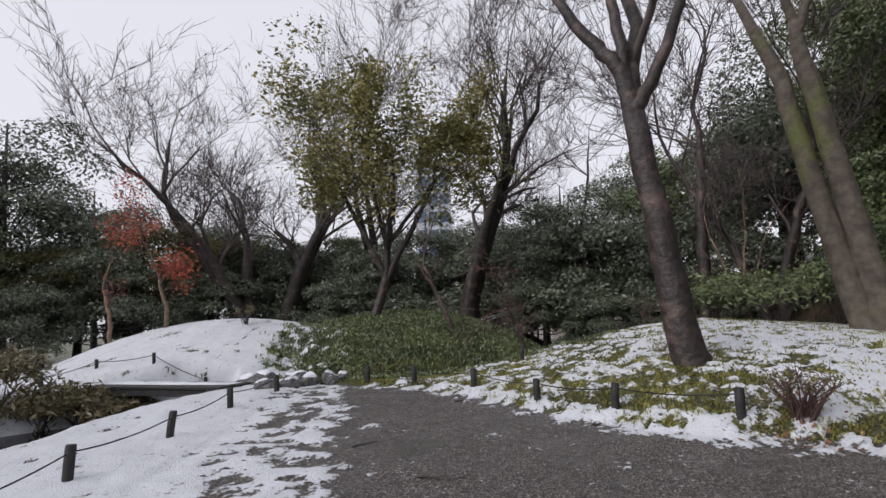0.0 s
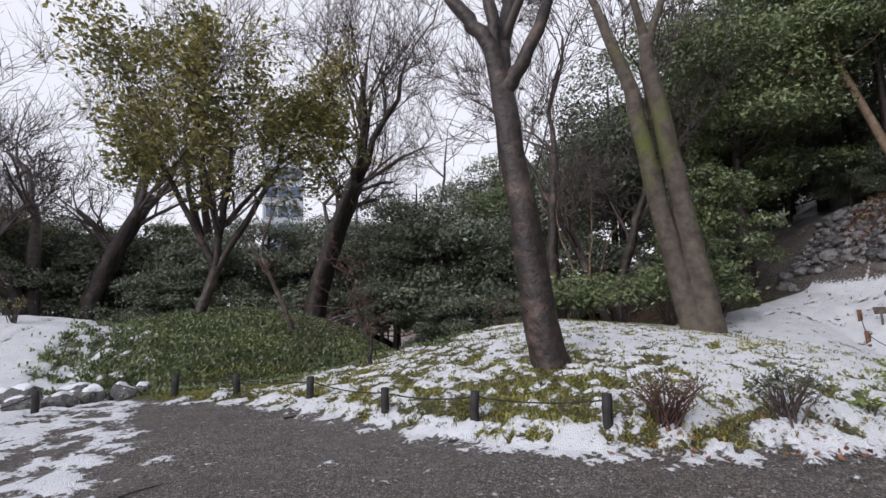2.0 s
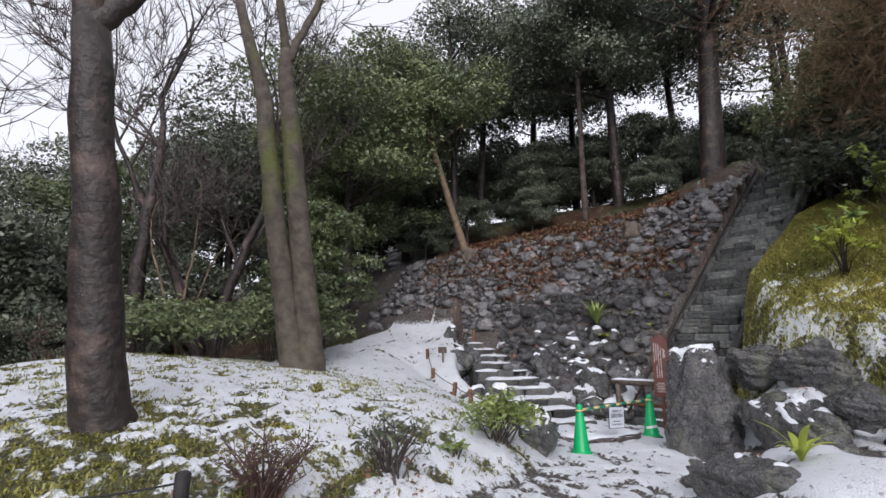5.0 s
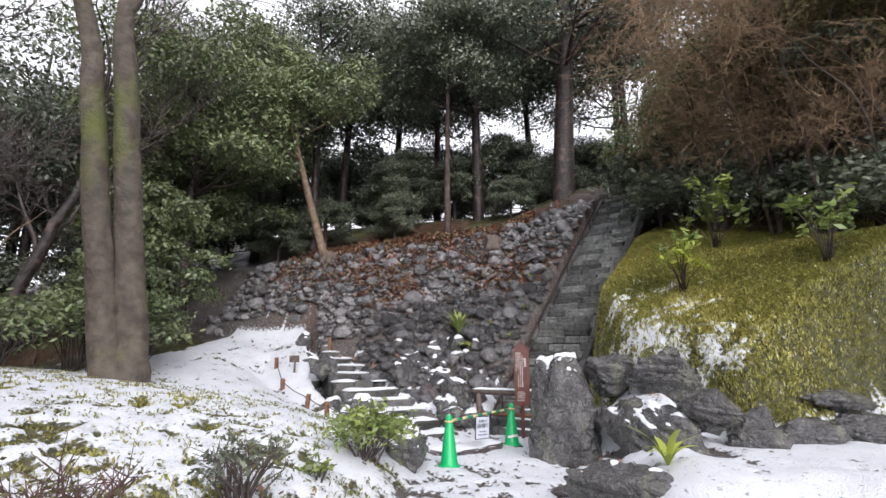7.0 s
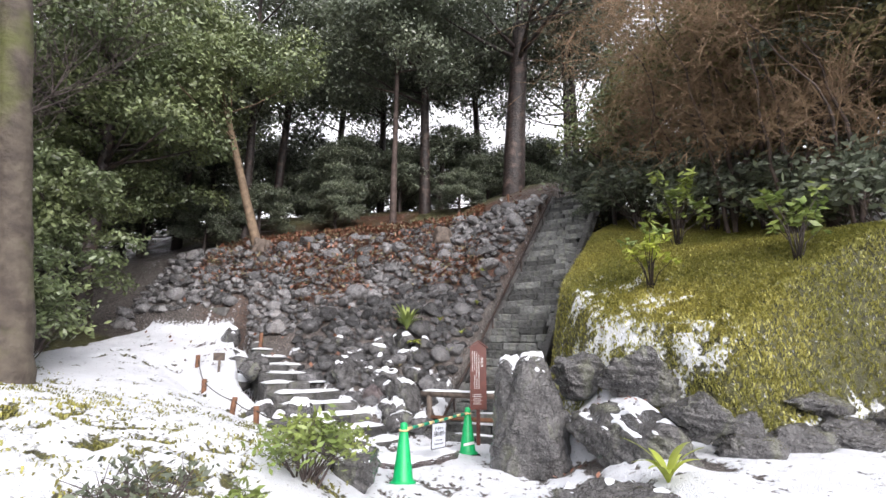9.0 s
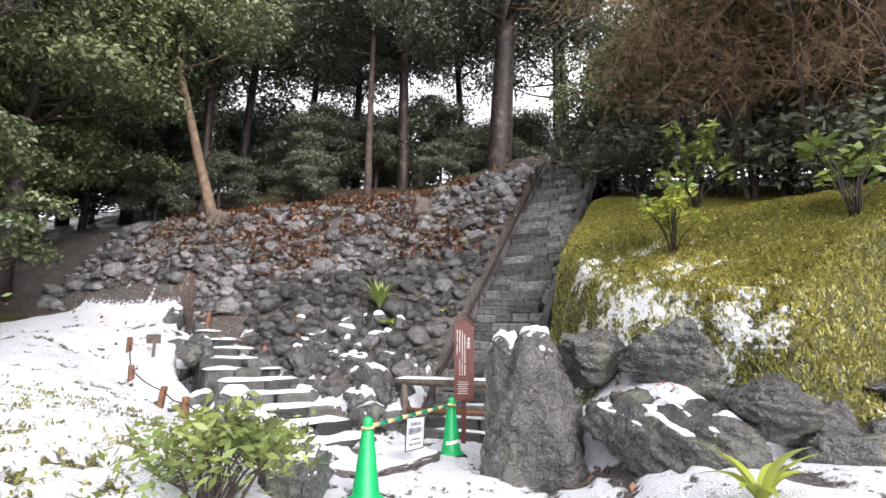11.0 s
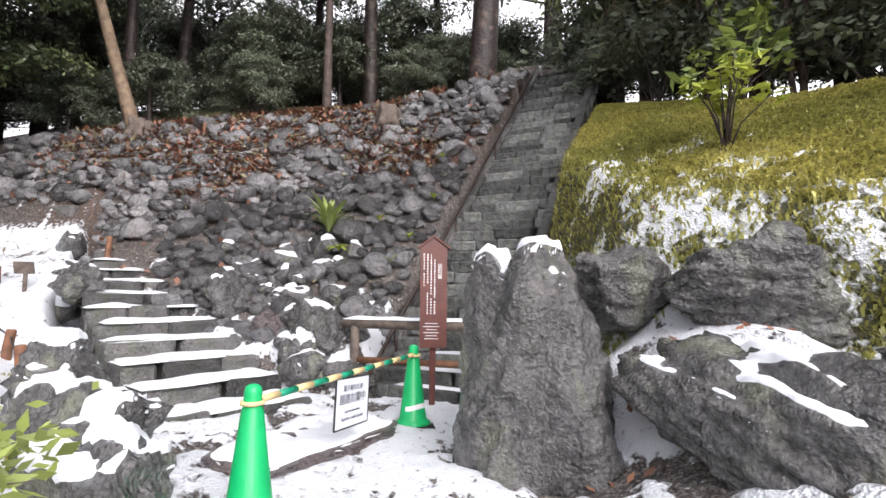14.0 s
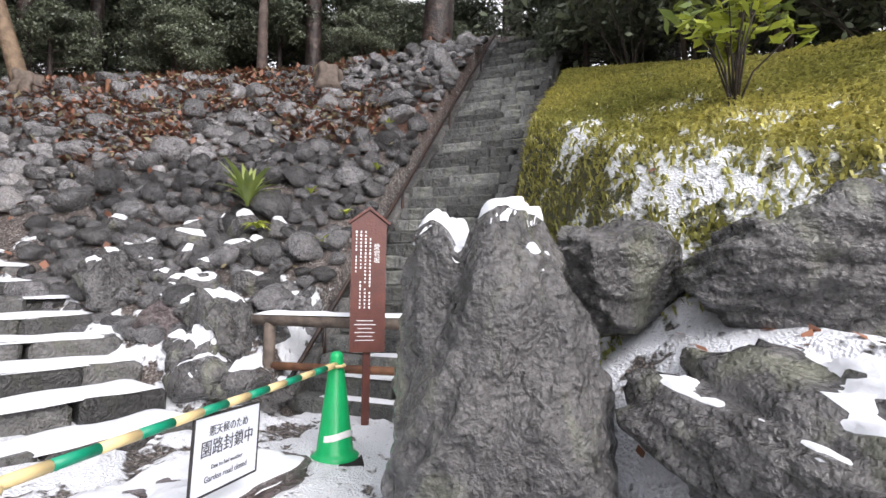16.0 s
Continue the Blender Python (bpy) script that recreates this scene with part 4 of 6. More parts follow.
WOODS = [  # kind, x, y, size
    (3, 8.5, 20.5, 1.0), (3, 2.5, 25, 1.0), (0, 6.5, 27, 0.9), (1, 11.5, 25, 1.0), (0, 15.5, 23, 1.15), (0, 19.5, 15.5, 1.0), (1, 14.5, 15.5, 0.75),
    (0, 21, 19, 1.2), (2, 19.3, 12.8, 0.95), (0, 22, 13, 1.1), (2, 24.5, 4.5, 1.0), (2, 23, 0.5, 1.0), (2, 26, 12, 1.1),
    (3, 21.5, 10.2, 0.55), (0, 20, -3, 0.9), (0, 17, -5.5, 0.95), (0, 13.5, -6.5, 0.9), (2, 21, -8, 1.1), (3, 25.5, 8.5, 0.7),
    (3, 23.5, 2.5, 0.4), (0, 10.5, -8.5, 1.0), (2, 15.5, -10, 1.1),
    (3, -2.5, 26, 0.95), (3, -6.5, 27.5, 1.0), (0, -11.5, 28.5, 0.75), (3, -4.5, 24, 0.6), (3, -11.2, 24.8, 0.8), (0, -18.5, 22, 1.1), (1, -19.5, 18, 0.95), (0, -23, 19.5, 1.25), (4, -16.5, 21.5, 0.8),
    (4, -12, 26, 1.0), (0, -26, 13, 0.9), (0, -30, 20, 1.2), (3, 1.0, 30, 1.1), (3, -9, 32, 1.0), (0, 13, 31, 1.0), (3, 19, 27, 1.3), (0, -20, 30, 1.0), (3, 4.5, 23, 0.8),
    (3, 19.8, 9.6, 0.35), (3, 20.6, 5.2, 0.32), (3, 19.6, 12.4, 0.4), (3, 22.4, 7.8, 0.5), (3, 18.2, 13.6, 0.35), (3, 22.6, 4.2, 0.4), (3, 21.0, 0.6, 0.45), (3, 18.4, -0.8, 0.5),
    (0, -1, 29, 0.75), (1, -5.5, 30, 0.72), (0, -9.5, 29.5, 0.7), (0, 3.5, 28, 0.75), (1, 6.5, 24.5, 0.65), (0, -13.5, 30, 0.75), (3, 23.2, 6.2, 0.7), (3, 24.5, 2.4, 0.7), (3, 22.8, 10, 0.65), (3, 16.2, 0.6, 0.35),
    (3, 25, 14.5, 0.8), (3, 28, 10, 1.0), (3, 27.5, 5, 0.9), (3, 26, -2.5, 0.9), (3, 29, 2, 1.0), (3, 21.5, 15.5, 0.7), (3, 30, 15, 1.2), (3, 23, -5.5, 0.9), (3, 19, -6.5, 0.8), (3, 15, -7.5, 0.8), (3, 12, -8, 0.8), (3, 18.5, 20, 0.9), (0, 30, 22, 1.2), (3, 11, 18.5, 0.8), (3, 15.5, 17.5, 0.7), (3, 18.6, 16.2, 0.7),
    (3, -14, 22, 0.9), (3, -17.5, 25, 1.1), (3, -20.5, 21, 1.0), (3, -22, 17, 1.0), (3, -25.5, 23, 1.2), (3, -15.5, 19.5, 0.6), (3, -19, 14.5, 0.8), (3, -25, 16, 1.1), (3, -8, 29, 1.1), (0, -5, 34, 0.8), (0, 3, 34, 0.85), (0, -15, 35, 0.8), (0, 9, 36, 0.9), (3, -30, 11, 1.2), (0, -28, 6, 1.0), (0, -32, 0, 1.1),
    (3, 20.5, 17.5, 0.5), (3, 19.5, 18.8, 0.55), (3, 22.5, 16.8, 0.6), (3, 17.6, 18.8, 0.5), (3, 24.5, 19, 0.8), (3, 5.0, 17.0, 0.42), (3, 7.0, 17.4, 0.45), (3, 3.2, 18.6, 0.4), (3, 9.6, 17.0, 0.45),
    (0, -14, -9, 1.0), (1, -5, -12, 1.0), (0, 4, -12, 1.1), (2, -20, 2, 1.1), (0, -22, -6, 1.1),
]
rw = random.Random(5)
for k, x, y, s in WOODS:
    copy_thing(KINDS[k], pose(x, y, hz(x, y) - 0.1, rw.uniform(-3, 3), rw.uniform(-3, 3), rw.uniform(0, 360)) @ Matrix.Scale(s, 4))

evergreen_tree("evergreen with bare pale leaning trunk above stone slope", 81, 8.5, 6.5, LEAF_MID, BARK_PALE, 0.36, 28, 800, 0.135, pose(17.0, 11.05, hz(17.0, 11.05), -17, 0, 0), -0.2, 0.13)
evergreen_tree("thin red-barked evergreen above the stone slope", 82, 10, 5.5, LEAF_DARK, BARK_RED, 0.28, 28, 800, 0.135, pose(19.4, 7.4, hz(19.4, 7.4)), 0.1, 0.11)
evergreen_tree("huge thick-trunked dark evergreen at top of stairs", 83, 13, 11, LEAF_DARK, BARK, 0.18, 44, 720, 0.14, pose(20.4, 3.2, hz(20.4, 3.2), 0, 0, 70), -0.8, 0.36)
evergreen_tree("broad evergreen spreading over the stone slope", 84, 10, 8, LEAF_DARK, BARK, 0.3, 38, 780, 0.14, pose(21.5, 6.6, hz(21.5, 6.6)), -0.8, 0.2)
evergreen_tree("broad dark evergreen behind the top of the stairs", 91, 8.5, 6.5, LEAF_DARK, BARK, 0.1, 20, 420, 0.15, pose(22.6, 0.9, hz(22.6, 0.9)), -0.3, 0.16)
evergreen_tree("tall layered pine-like evergreen beyond the lawn", 88, 11, 7.5, LEAF_MID, BARK, 0.12, 46, 880, 0.135, pose(14.6, 14.6, hz(14.6, 14.6)), 0.2, 0.2)
evergreen_tree("young bright evergreen beside the twin-trunked tree", 89, 4.6, 3.0, LEAF_MID, BARK, 0.05, 28, 420, 0.115, pose(11.9, 13.0, hz(11.9, 13.0)), 0.1, 0.07)
evergreen_tree("olive-green twiggy evergreen beside the long stairs", 85, 5.2, 3.8, LEAF_MID, BARK_RED, -0.1, 40, 480, 0.12, pose(16.7, -0.1, hz(16.7, -0.1)), 0, 0.1)
evergreen_tree("green-brown twiggy evergreen on the hill", 86, 6.5, 5.8, LEAF_BROWN, BARK_RED, 0.05, 46, 480, 0.12, pose(14.9, -1.4, hz(14.9, -1.4)), 0, 0.12)
evergreen_tree("brown twiggy evergreen overhanging the grassy hill", 90, 6.5, 5.8, LEAF_BROWN, BARK_RED, 0.12, 46, 480, 0.12, pose(13.0, -2.9, hz(13.0, -2.9)), 0, 0.12)
evergreen_tree("dark evergreen on the grassy hill", 87, 7.5, 6.0, LEAF_DARK, BARK_RED, 0.3, 40, 600, 0.125, pose(10.9, -3.6, hz(10.9, -3.6)), 0, 0.2)
for i, (x, y, w, h) in enumerate(((15.2, 0.2, 2.4, 2.0), (14.2, -1.0, 2.6, 1.8), (12.9, -2.0, 2.4, 1.6), (11.4, -2.6, 2.4, 1.5), (16.0, -1.6, 3.0, 2.2), (14.2, -3.6, 3.2, 2.0), (12.2, -4.2, 3.0, 2.2), (10.0, -4.8, 3.0, 2.0), (17.2, 1.0, 1.8, 1.8))):
    shrub("evergreen_shrub", "dark leafy undergrowth below hillside trees", 140 + i, h, w, LEAF_DARK, TWIG, 60, 60, 0.15, pose(x, y, hz(x, y) - 0.1), 12)
# bare arching twigs in front of the hillside trees
for i, (x, y, k) in enumerate(((14.7, -0.6, 1.05), (13.6, -1.3, 1.15), (12.5, -1.9, 1.1), (11.6, -2.5, 1.0), (14.0, -2.2, 1.3))):
    bare_tree("bare_shrub", "arching bare tan twigs of a hillside shrub", 150 + i,
              [[((0, 0, -0.1), 0.05), ((-0.1, 0, 1.2), 0.04), ((-0.3, 0.2, 2.0), 0.03)], [((0.1, 0, -0.1), 0.04), ((0.1, -0.3, 1.4), 0.03), ((-0.2, -0.8, 2.3), 0.025)],
               [((0, 0.1, -0.1), 0.04), ((-0.3, 0.4, 1.3), 0.03), ((-0.7, 0.7, 2.1), 0.022)]],
              BARK_RED, TWIG_TAN, top=6, kids=(3, 4), spread=(22, 65), up=-0.015, at=pose(x, y, hz(x, y)) @ Matrix.Scale(k, 4), limb=(0.75, 0.95), thin=0.005)

# distant building behind the trees
b = thing("apartment_building", "distant pale multi-storey building with blue glazing", "building", pose(-0.9, 80, 0))
part("wall", block_mesh("wall", (5.6, 6, 27), CONCRETE, 1, 0, 0.1), b, at=pose(0, 0, 13.5))
pane = block_mesh("window", (1.3, 0.2, 1.6), PANE, 2, 0, 0.02)
for r in range(8):
    for c in range(3):
        part("window", pane, b, at=pose(-1.7 + 1.7 * c, -3.08, 4 + 2.8 * r))


# ---- rocks ----
def boulder(label, seed, at, size, mat=None, cap=0.05, limit=0.72, cover=0.35, sub=5, rough=0.25, planes=8, detail=0.07, taper=0.0, name="boulder", group=""):
    me = bm_mesh("rock", rock_bm(seed, sub, size, rough, planes, detail, taper), mat or ROCK)
    ob = thing(name, label, "rock", at, me, group)
    if cap:
        cm = snow_cap("snow_cap", me, cap, limit, seed, cover, at.to_3x3())
        if cm:
            part("snow_cap", cm, ob, "patch of white snow")
    return ob


# the upright stone beside the cones
def standing_stone(label, at):
    """A leaning wedge of stone: broad foot, one steep and one sloping flank, a notched top in two lobes."""
    levels, around = 84, 132
    V, F = [], []
    for i in range(levels + 1):
        t = i / levels
        z = -0.2 + 1.6 * min(t / 0.94, 1.0)
        close = 1.0 if t < 0.94 else max(1 - ((t - 0.94) / 0.06), 0.02) ** 0.6
        u = min(max((z + 0.2) / 1.6, 0), 1)
        half_y = (0.63 - 0.33 * u ** 0.85 - 0.03 * math.sin(u * 9)) * close
        half_x = (0.48 - 0.2 * u) * close
        mid_y, mid_x = -0.06 + 0.22 * u, 0.03 * math.sin(u * 5)
        for k in range(around):
            a = 2 * math.pi * k / around
            ca, sa = math.cos(a), math.sin(a)
            n = (abs(ca) ** 2.7 + abs(sa) ** 2.7) ** (-1 / 2.7)
            p = Vector((mid_x + half_x * n * ca, mid_y + half_y * n * sa, z))
            out = Vector((ca, sa, 0.25))
            q = Vector((p.x * 2.2, (p.y + 0.28 * p.z) * 3.4, p.z * 0.9 - p.y * 0.4))
            ridge = 1 - abs(noise.noise(q * 1.5 + Vector((4, 7, 1)))) * 2
            d = 0.07 * noise.fractal(q, 0.9, 2.0, 4) + 0.045 * ridge + 0.022 * noise.fractal(p * 11, 0.8, 2.0, 4) + 0.05 * noise.noise(p * 2.1)
            p += out * d * (0.35 + 0.65 * close)
            if u > 0.62:
                cut = math.exp(-((p.y - 0.2 - 0.05 * p.x) / 0.055) ** 2)
                p.z -= 0.15 * cut * (u - 0.62) / 0.38
                p.z += (0.04 * smooth(0.12, -0.05, p.y) - 0.06 * smooth(0.3, 0.42, p.y)) * (u - 0.62) / 0.38
            V.append(p)
    for i in range(levels):
        F.extend((i * around + k, i * around + (k + 1) % around, (i + 1) * around + (k + 1) % around, (i + 1) * around + k) for k in range(around))
    F.append(tuple(levels * around + k for k in range(around)))
    me = mesh_of("standing_stone", V, F, ROCK)
    ob = thing("standing_stone", label, "rock", at, me)
    cm = snow_cap("snow_cap", me, 0.055, 0.62, 2, 1.1, at.to_3x3())
    if cm:
        bmc = bmesh.new()
        bmc.from_mesh(cm)
        bmesh.ops.delete(bmc, geom=[f for f in bmc.faces if f.calc_center_median().z < 1.08], context="FACES")
        bmc.to_mesh(cm)
        bmc.free()
        part("snow_cap", cm, ob, "thick cap of white snow")
    return ob


standing_stone("tall upright dark rugged stone with lichen streaks", pose(9.56, 3.22, 0.05, 0, 0, -22))

boulder("long dark slab rock with snow at hill foot", 11, pose(8.45, 2.16, 0.42, 8, -9, 24), (1.34, 0.52, 0.54), cap=0.03, limit=0.8, cover=0.2, planes=13, sub=6, rough=0.12)
boulder("dark rounded boulder with holes below the grassy hill", 12, pose(10.0, 2.5, 1.2, 0, 0, 20), (0.38, 0.5, 0.36), cap=0)
boulder("large dark wet boulder below the grassy hill", 13, pose(9.42, 1.88, 1.18, 0, -4, 58), (0.72, 0.46, 0.36), cap=0, planes=12, sub=6)
boulder("dark wet boulder at the hill foot", 14, pose(8.1, 1.66, 0.88, 0, 0, 75), (0.38, 0.34, 0.28), cap=0)
boulder("low dark boulder at the hill foot", 32, pose(8.3, 1.15, 0.68, 0, 0, 110), (0.34, 0.3, 0.26), cap=0)
boulder("low dark boulder at the hill foot", 15, pose(8.1, 1.2, 0.55, 0, 0, 60), (0.34, 0.28, 0.22), cap=0)
boulder("low dark boulder at the hill foot", 16, pose(8.42, 0.55, 0.6, 0, 0, 100), (0.42, 0.28, 0.22), cap=0)
boulder("low dark boulder at the hill foot", 17, pose(8.8, -0.2, 0.62, 0, 0, 110), (0.52, 0.3, 0.22), cap=0)
boulder("low dark boulder at the hill foot", 26, pose(9.1, 0.05, 0.95, 0, 0, 110), (0.55, 0.28, 0.22), cap=0)
boulder("low dark boulder at the hill foot", 33, pose(9.2, -0.95, 0.68, 0, 0, 115), (0.55, 0.32, 0.26), cap=0)
boulder("flat-topped dark block of stone in snow by path", 18, pose(6.72, 2.72, 0.26, 0, 0, 62), (0.56, 0.26, 0.32), cap=0.03, limit=0.8, cover=0.2, planes=12, detail=0.03)
boulder("flat brown stone sunk in snow beside the path", 19, pose(7.45, 3.2, 0.06, 0, 0, 60), (0.28, 0.18, 0.1), ROCK_PLUM, cap=0.02, cover=0.2)
boulder("small dark stone in snow", 20, pose(8.0, 3.0, 0.1, 0, 0, 10), (0.2, 0.16, 0.12), cap=0.03)
# beside the left steps
boulder("jagged dark rock with thick snow beside the steps", 21, pose(8.0, 5.25, 0.3, 0, 10, 20), (0.42, 0.36, 0.46), cap=0.05, limit=0.7, cover=0.32, planes=12)
boulder("jagged dark rock with snow beside the steps", 22, pose(8.55, 5.75, 0.45, 0, 0, 60), (0.5, 0.4, 0.42), cap=0.05, limit=0.7, cover=0.32, planes=12)
boulder("dark rock with snow beside the steps", 23, pose(9.3, 6.35, 0.6, 0, 0, 30), (0.45, 0.34, 0.35), cap=0.05, limit=0.7, cover=0.32, planes=12)
boulder("smooth dark boulder beside the steps", 24, pose(12.55, 6.75, 1.02, 0, 0, 0), (0.36, 0.34, 0.46), cap=0.03, limit=0.8, cover=0.25, detail=0.02, planes=4)
boulder("dark boulder on snow above the steps", 25, pose(12.2, 8.5, 1.2, 0, 0, 40), (0.33, 0.33, 0.33), cap=0.03, limit=0.8, cover=0.25, detail=0.02)
boulder("angular dark rock between the stairs", 27, pose(12.0, 5.4, 0.72, 0, 0, 15), (0.4, 0.42, 0.42), cap=0.04, limit=0.8, cover=0.35)
boulder("plum-coloured rock between the stairs", 28, pose(12.15, 6.0, 0.62, 0, 0, 75), (0.3, 0.32, 0.4), ROCK_PLUM, cap=0.03, limit=0.85)
boulder("dark jagged rock between the stairs", 29, pose(11.75, 5.55, 0.42, 0, 0, 75), (0.3, 0.3, 0.36), cap=0.05, limit=0.6, cover=0.45)
boulder("low mossy rock with snow between the stairs", 30, pose(11.7, 5.05, 0.18, 0, 0, 20), (0.42, 0.4, 0.24), cap=0.05, limit=0.8, cover=0.4)
boulder("grey rounded boulder at the foot of the rail", 31, pose(12.35, 4.85, 0.75, 0, 0, 20), (0.32, 0.3, 0.35), COBBLE, cap=0)
rr = random.Random(17)
for i in range(34):
    x, y = rr.uniform(11.4, 13.4), rr.uniform(4.9, 7.4)
    y = min(y, 5.25 + 0.95 * (x - 11.1) - rr.uniform(0.1, 0.5))
    s = rr.uniform(0.12, 0.24)
    boulder("wet dark stone dusted with snow", 40 + i % 9, pose(x, y, max(hz(x, y), 0.2 + 0.35 * (x - 11.2)) + 0.04, 0, 0, rr.uniform(0, 360)), (s * 1.2, s, s * 0.8), cap=0.035, limit=0.7, cover=0.45, sub=3, detail=0.04, name="stone", group="stones between the stairs")
for i, (x, y, s) in enumerate(((11.9, 8.5, 0.2), (12.5, 8.95, 0.22), (13.0, 9.3, 0.24), (13.5, 9.6, 0.25), (11.1, 7.75, 0.2), (10.6, 7.2, 0.22), (14.0, 10.0, 0.25))):
    boulder("dark kerb stone with snow along the steps", 60 + i, pose(x, y, hz(x, y) + 0.05, 0, 0, 40 * i), (s * 1.4, s, s * 0.9), cap=0.04, limit=0.7, cover=0.5, sub=4, name="stone", group="stones along the steps")
for i, (x, y, s) in enumerate(((-3.6, 10.6, 0.22), (-3.2, 10.9, 0.2), (-2.9, 11.3, 0.22), (-3.9, 11.4, 0.3), (-3.3, 11.9, 0.26), (-2.5, 11.5, 0.2), (-4.4, 11.8, 0.25), (-6.2, 11.8, 0.28), (-7.4, 12.2, 0.4), (-2.3, 11.9, 0.18))):
    boulder("dark pond-edge stone with snow", 80 + i, pose(x, y, hz(x, y) + 0.06, 0, 0, 50 * i), (s * 1.3, s, s * 0.9), cap=0.04, limit=0.75, cover=0.45, sub=4, name="stone", group="stones at the pond edge")

# ---- the left steps: stones with snow on the treads ----


def snow_strip(length, depth, seed, thick=0.045):
    n, m = max(int(length / 0.06), 4), 5
    V = []
    for i in range(n + 1):
        for j in range(m + 1):
            u, w = i / n, j / m
            rim = min(u, 1 - u, 0.12) / 0.12 * min(w, 1 - w, 0.25) / 0.25
            k = 0.75 + 0.6 * noise.noise(Vector((u * length * 3, w * 2, seed * 3.3)))
            edge = 0.05 * noise.noise(Vector((u * length * 4, 0, seed * 1.3 + 9)))
            V.append(((u - 0.5) * length, (w - 0.5) * depth + (edge if j == m else 0), thick * k * min(rim, 1) ** 0.5 - 0.004))
    F = [(i * (m + 1) + j, (i + 1) * (m + 1) + j, (i + 1) * (m + 1) + j + 1, i * (m + 1) + j + 1) for i in range(n) for j in range(m)]
    return mesh_of("tread_snow", V, F, SNOW)


left_steps = thing("garden_steps", "rough stone garden steps with snow on treads", "steps", Matrix(), kind="structure")
rs = random.Random(23)
STEPS = 13
for k in range(-1, STEPS):
    t = k / (STEPS - 1)
    bow = 0.5 * math.sin(max(t, 0) * math.pi)
    lx, ly = 9.95 + 4.25 * t, 6.05 + 3.55 * t + bow
    rx, ry = 11.05 + 3.75 * t, 5.25 + 3.05 * t + bow
    z = 0.17 + 0.158 * k
    L = math.hypot(lx - rx, ly - ry)
    ang = math.degrees(math.atan2(ly - ry, lx - rx))
    u = 0.0
    while u < L - 0.05:
        w = min(rs.uniform(0.35, 0.75), L - u)
        if L - u - w < 0.2:
            w = L - u
        c = (u + w / 2) / L
        part("step_stone", block_mesh("step_stone", (w - 0.012, 0.5, 0.5), STEP, k * 9 + int(u * 10), 0.03, 0.035), left_steps,
             at=pose(rx + (lx - rx) * c, ry + (ly - ry) * c, z - 0.25 + rs.uniform(-0.01, 0.01), rs.uniform(-1, 1), rs.uniform(-1.5, 1.5), ang) @ Matrix.Translation((0, -0.16 + rs.uniform(-0.04, 0.03), 0)))
        u += w
    part("tread_snow", snow_strip(L * rs.uniform(0.92, 1.0), 0.46 if k < 9 else 0.38, k, 0.055), left_steps, "strip of white snow",
         at=pose((lx + rx) / 2, (ly + ry) / 2, z + 0.004, 0, 0, ang) @ Matrix.Translation((rs.uniform(-0.05, 0.05), -0.16, 0)))
bm = rock_bm(91, 5, (1.0, 0.46, 0.17), 0.06, 4, 0.02)
for v in bm.verts:
    n = (abs(v.co.x / 1.0) ** 5 + abs(v.co.y / 0.46) ** 5 + abs(v.co.z / 0.17) ** 5) ** 0.2
    r = math.sqrt((v.co.x / 1.0) ** 2 + (v.co.y / 0.46) ** 2 + (v.co.z / 0.17) ** 2)
    v.co = v.co * (0.82 * r / n) + Vector((0, 0.03, 0.02)) * noise.noise(v.co * 3)
slab_mesh = bm_mesh("stepping_slab", bm, ROCK_PLUM)
slab = thing("stepping_slab", "long flat brown stone slab covered with trodden snow", "stone slab", pose(9.74, 4.84, 0.03, 0, 0, -23), slab_mesh)
cm = snow_cap("snow_cap", slab_mesh, 0.025, 0.8, 5, 0.62)
if cm:
    part("snow_cap", cm, slab, "trodden snow")

# upper flight in the wood's shade
upper = thing("garden_steps", "distant shaded stone steps climbing into the wood", "steps", Matrix(), kind="structure")
for k in range(9):
    part("step_stone", block_mesh("step_stone", (1.6, 0.45, 0.25), STEP, 300 + k, 0.02, 0.03), upper, at=pose(15.2 + 0.27 * k, 11.4 + 0.12 * k, 2.55 + 0.17 * k, 0, 0, 75))

# ---- the long straight stairs ----
stairs = thing("stone_stairs", "long steep flight of dark weathered stone stairs", "stairs", Matrix(), kind="structure")
FL = [block_mesh("stair_stone", (w, 0.34, 0.17), FLIGHT, 400 + i, 0.014, 0.02) for i, w in enumerate((0.3, 0.42, 0.56, 0.7, 0.85))]
FW = (0.3, 0.42, 0.56, 0.7, 0.85)
ang = math.degrees(math.atan2(STAIR_N[1], STAIR_N[0]))
for k in range(39):
    a, z = -0.62 + RUN * k, 0.0 + RISE * (k + 1)
    u = rs.uniform(-0.06, 0.0)
    while u < STAIR_W - 0.1:
        i = rs.randrange(5)
        w = FW[i]
        if u + w > STAIR_W + 0.12:
            i, w = 0, FW[0]
        c = u + w / 2
        part("stair_stone", FL[i], stairs, at=pose(STAIR_O[0] + STAIR_D[0] * (a + 0.16) + STAIR_N[0] * c, STAIR_O[1] + STAIR_D[1] * (a + 0.16) + STAIR_N[1] * c,
             z - 0.085 + rs.uniform(-0.012, 0.012), rs.uniform(-1.2, 1.2), rs.uniform(-1.2, 1.2), ang + rs.uniform(-2, 2)) @ Matrix.Translation((0, rs.uniform(-0.035, 0.035), 0)))
        u += w + 0.014
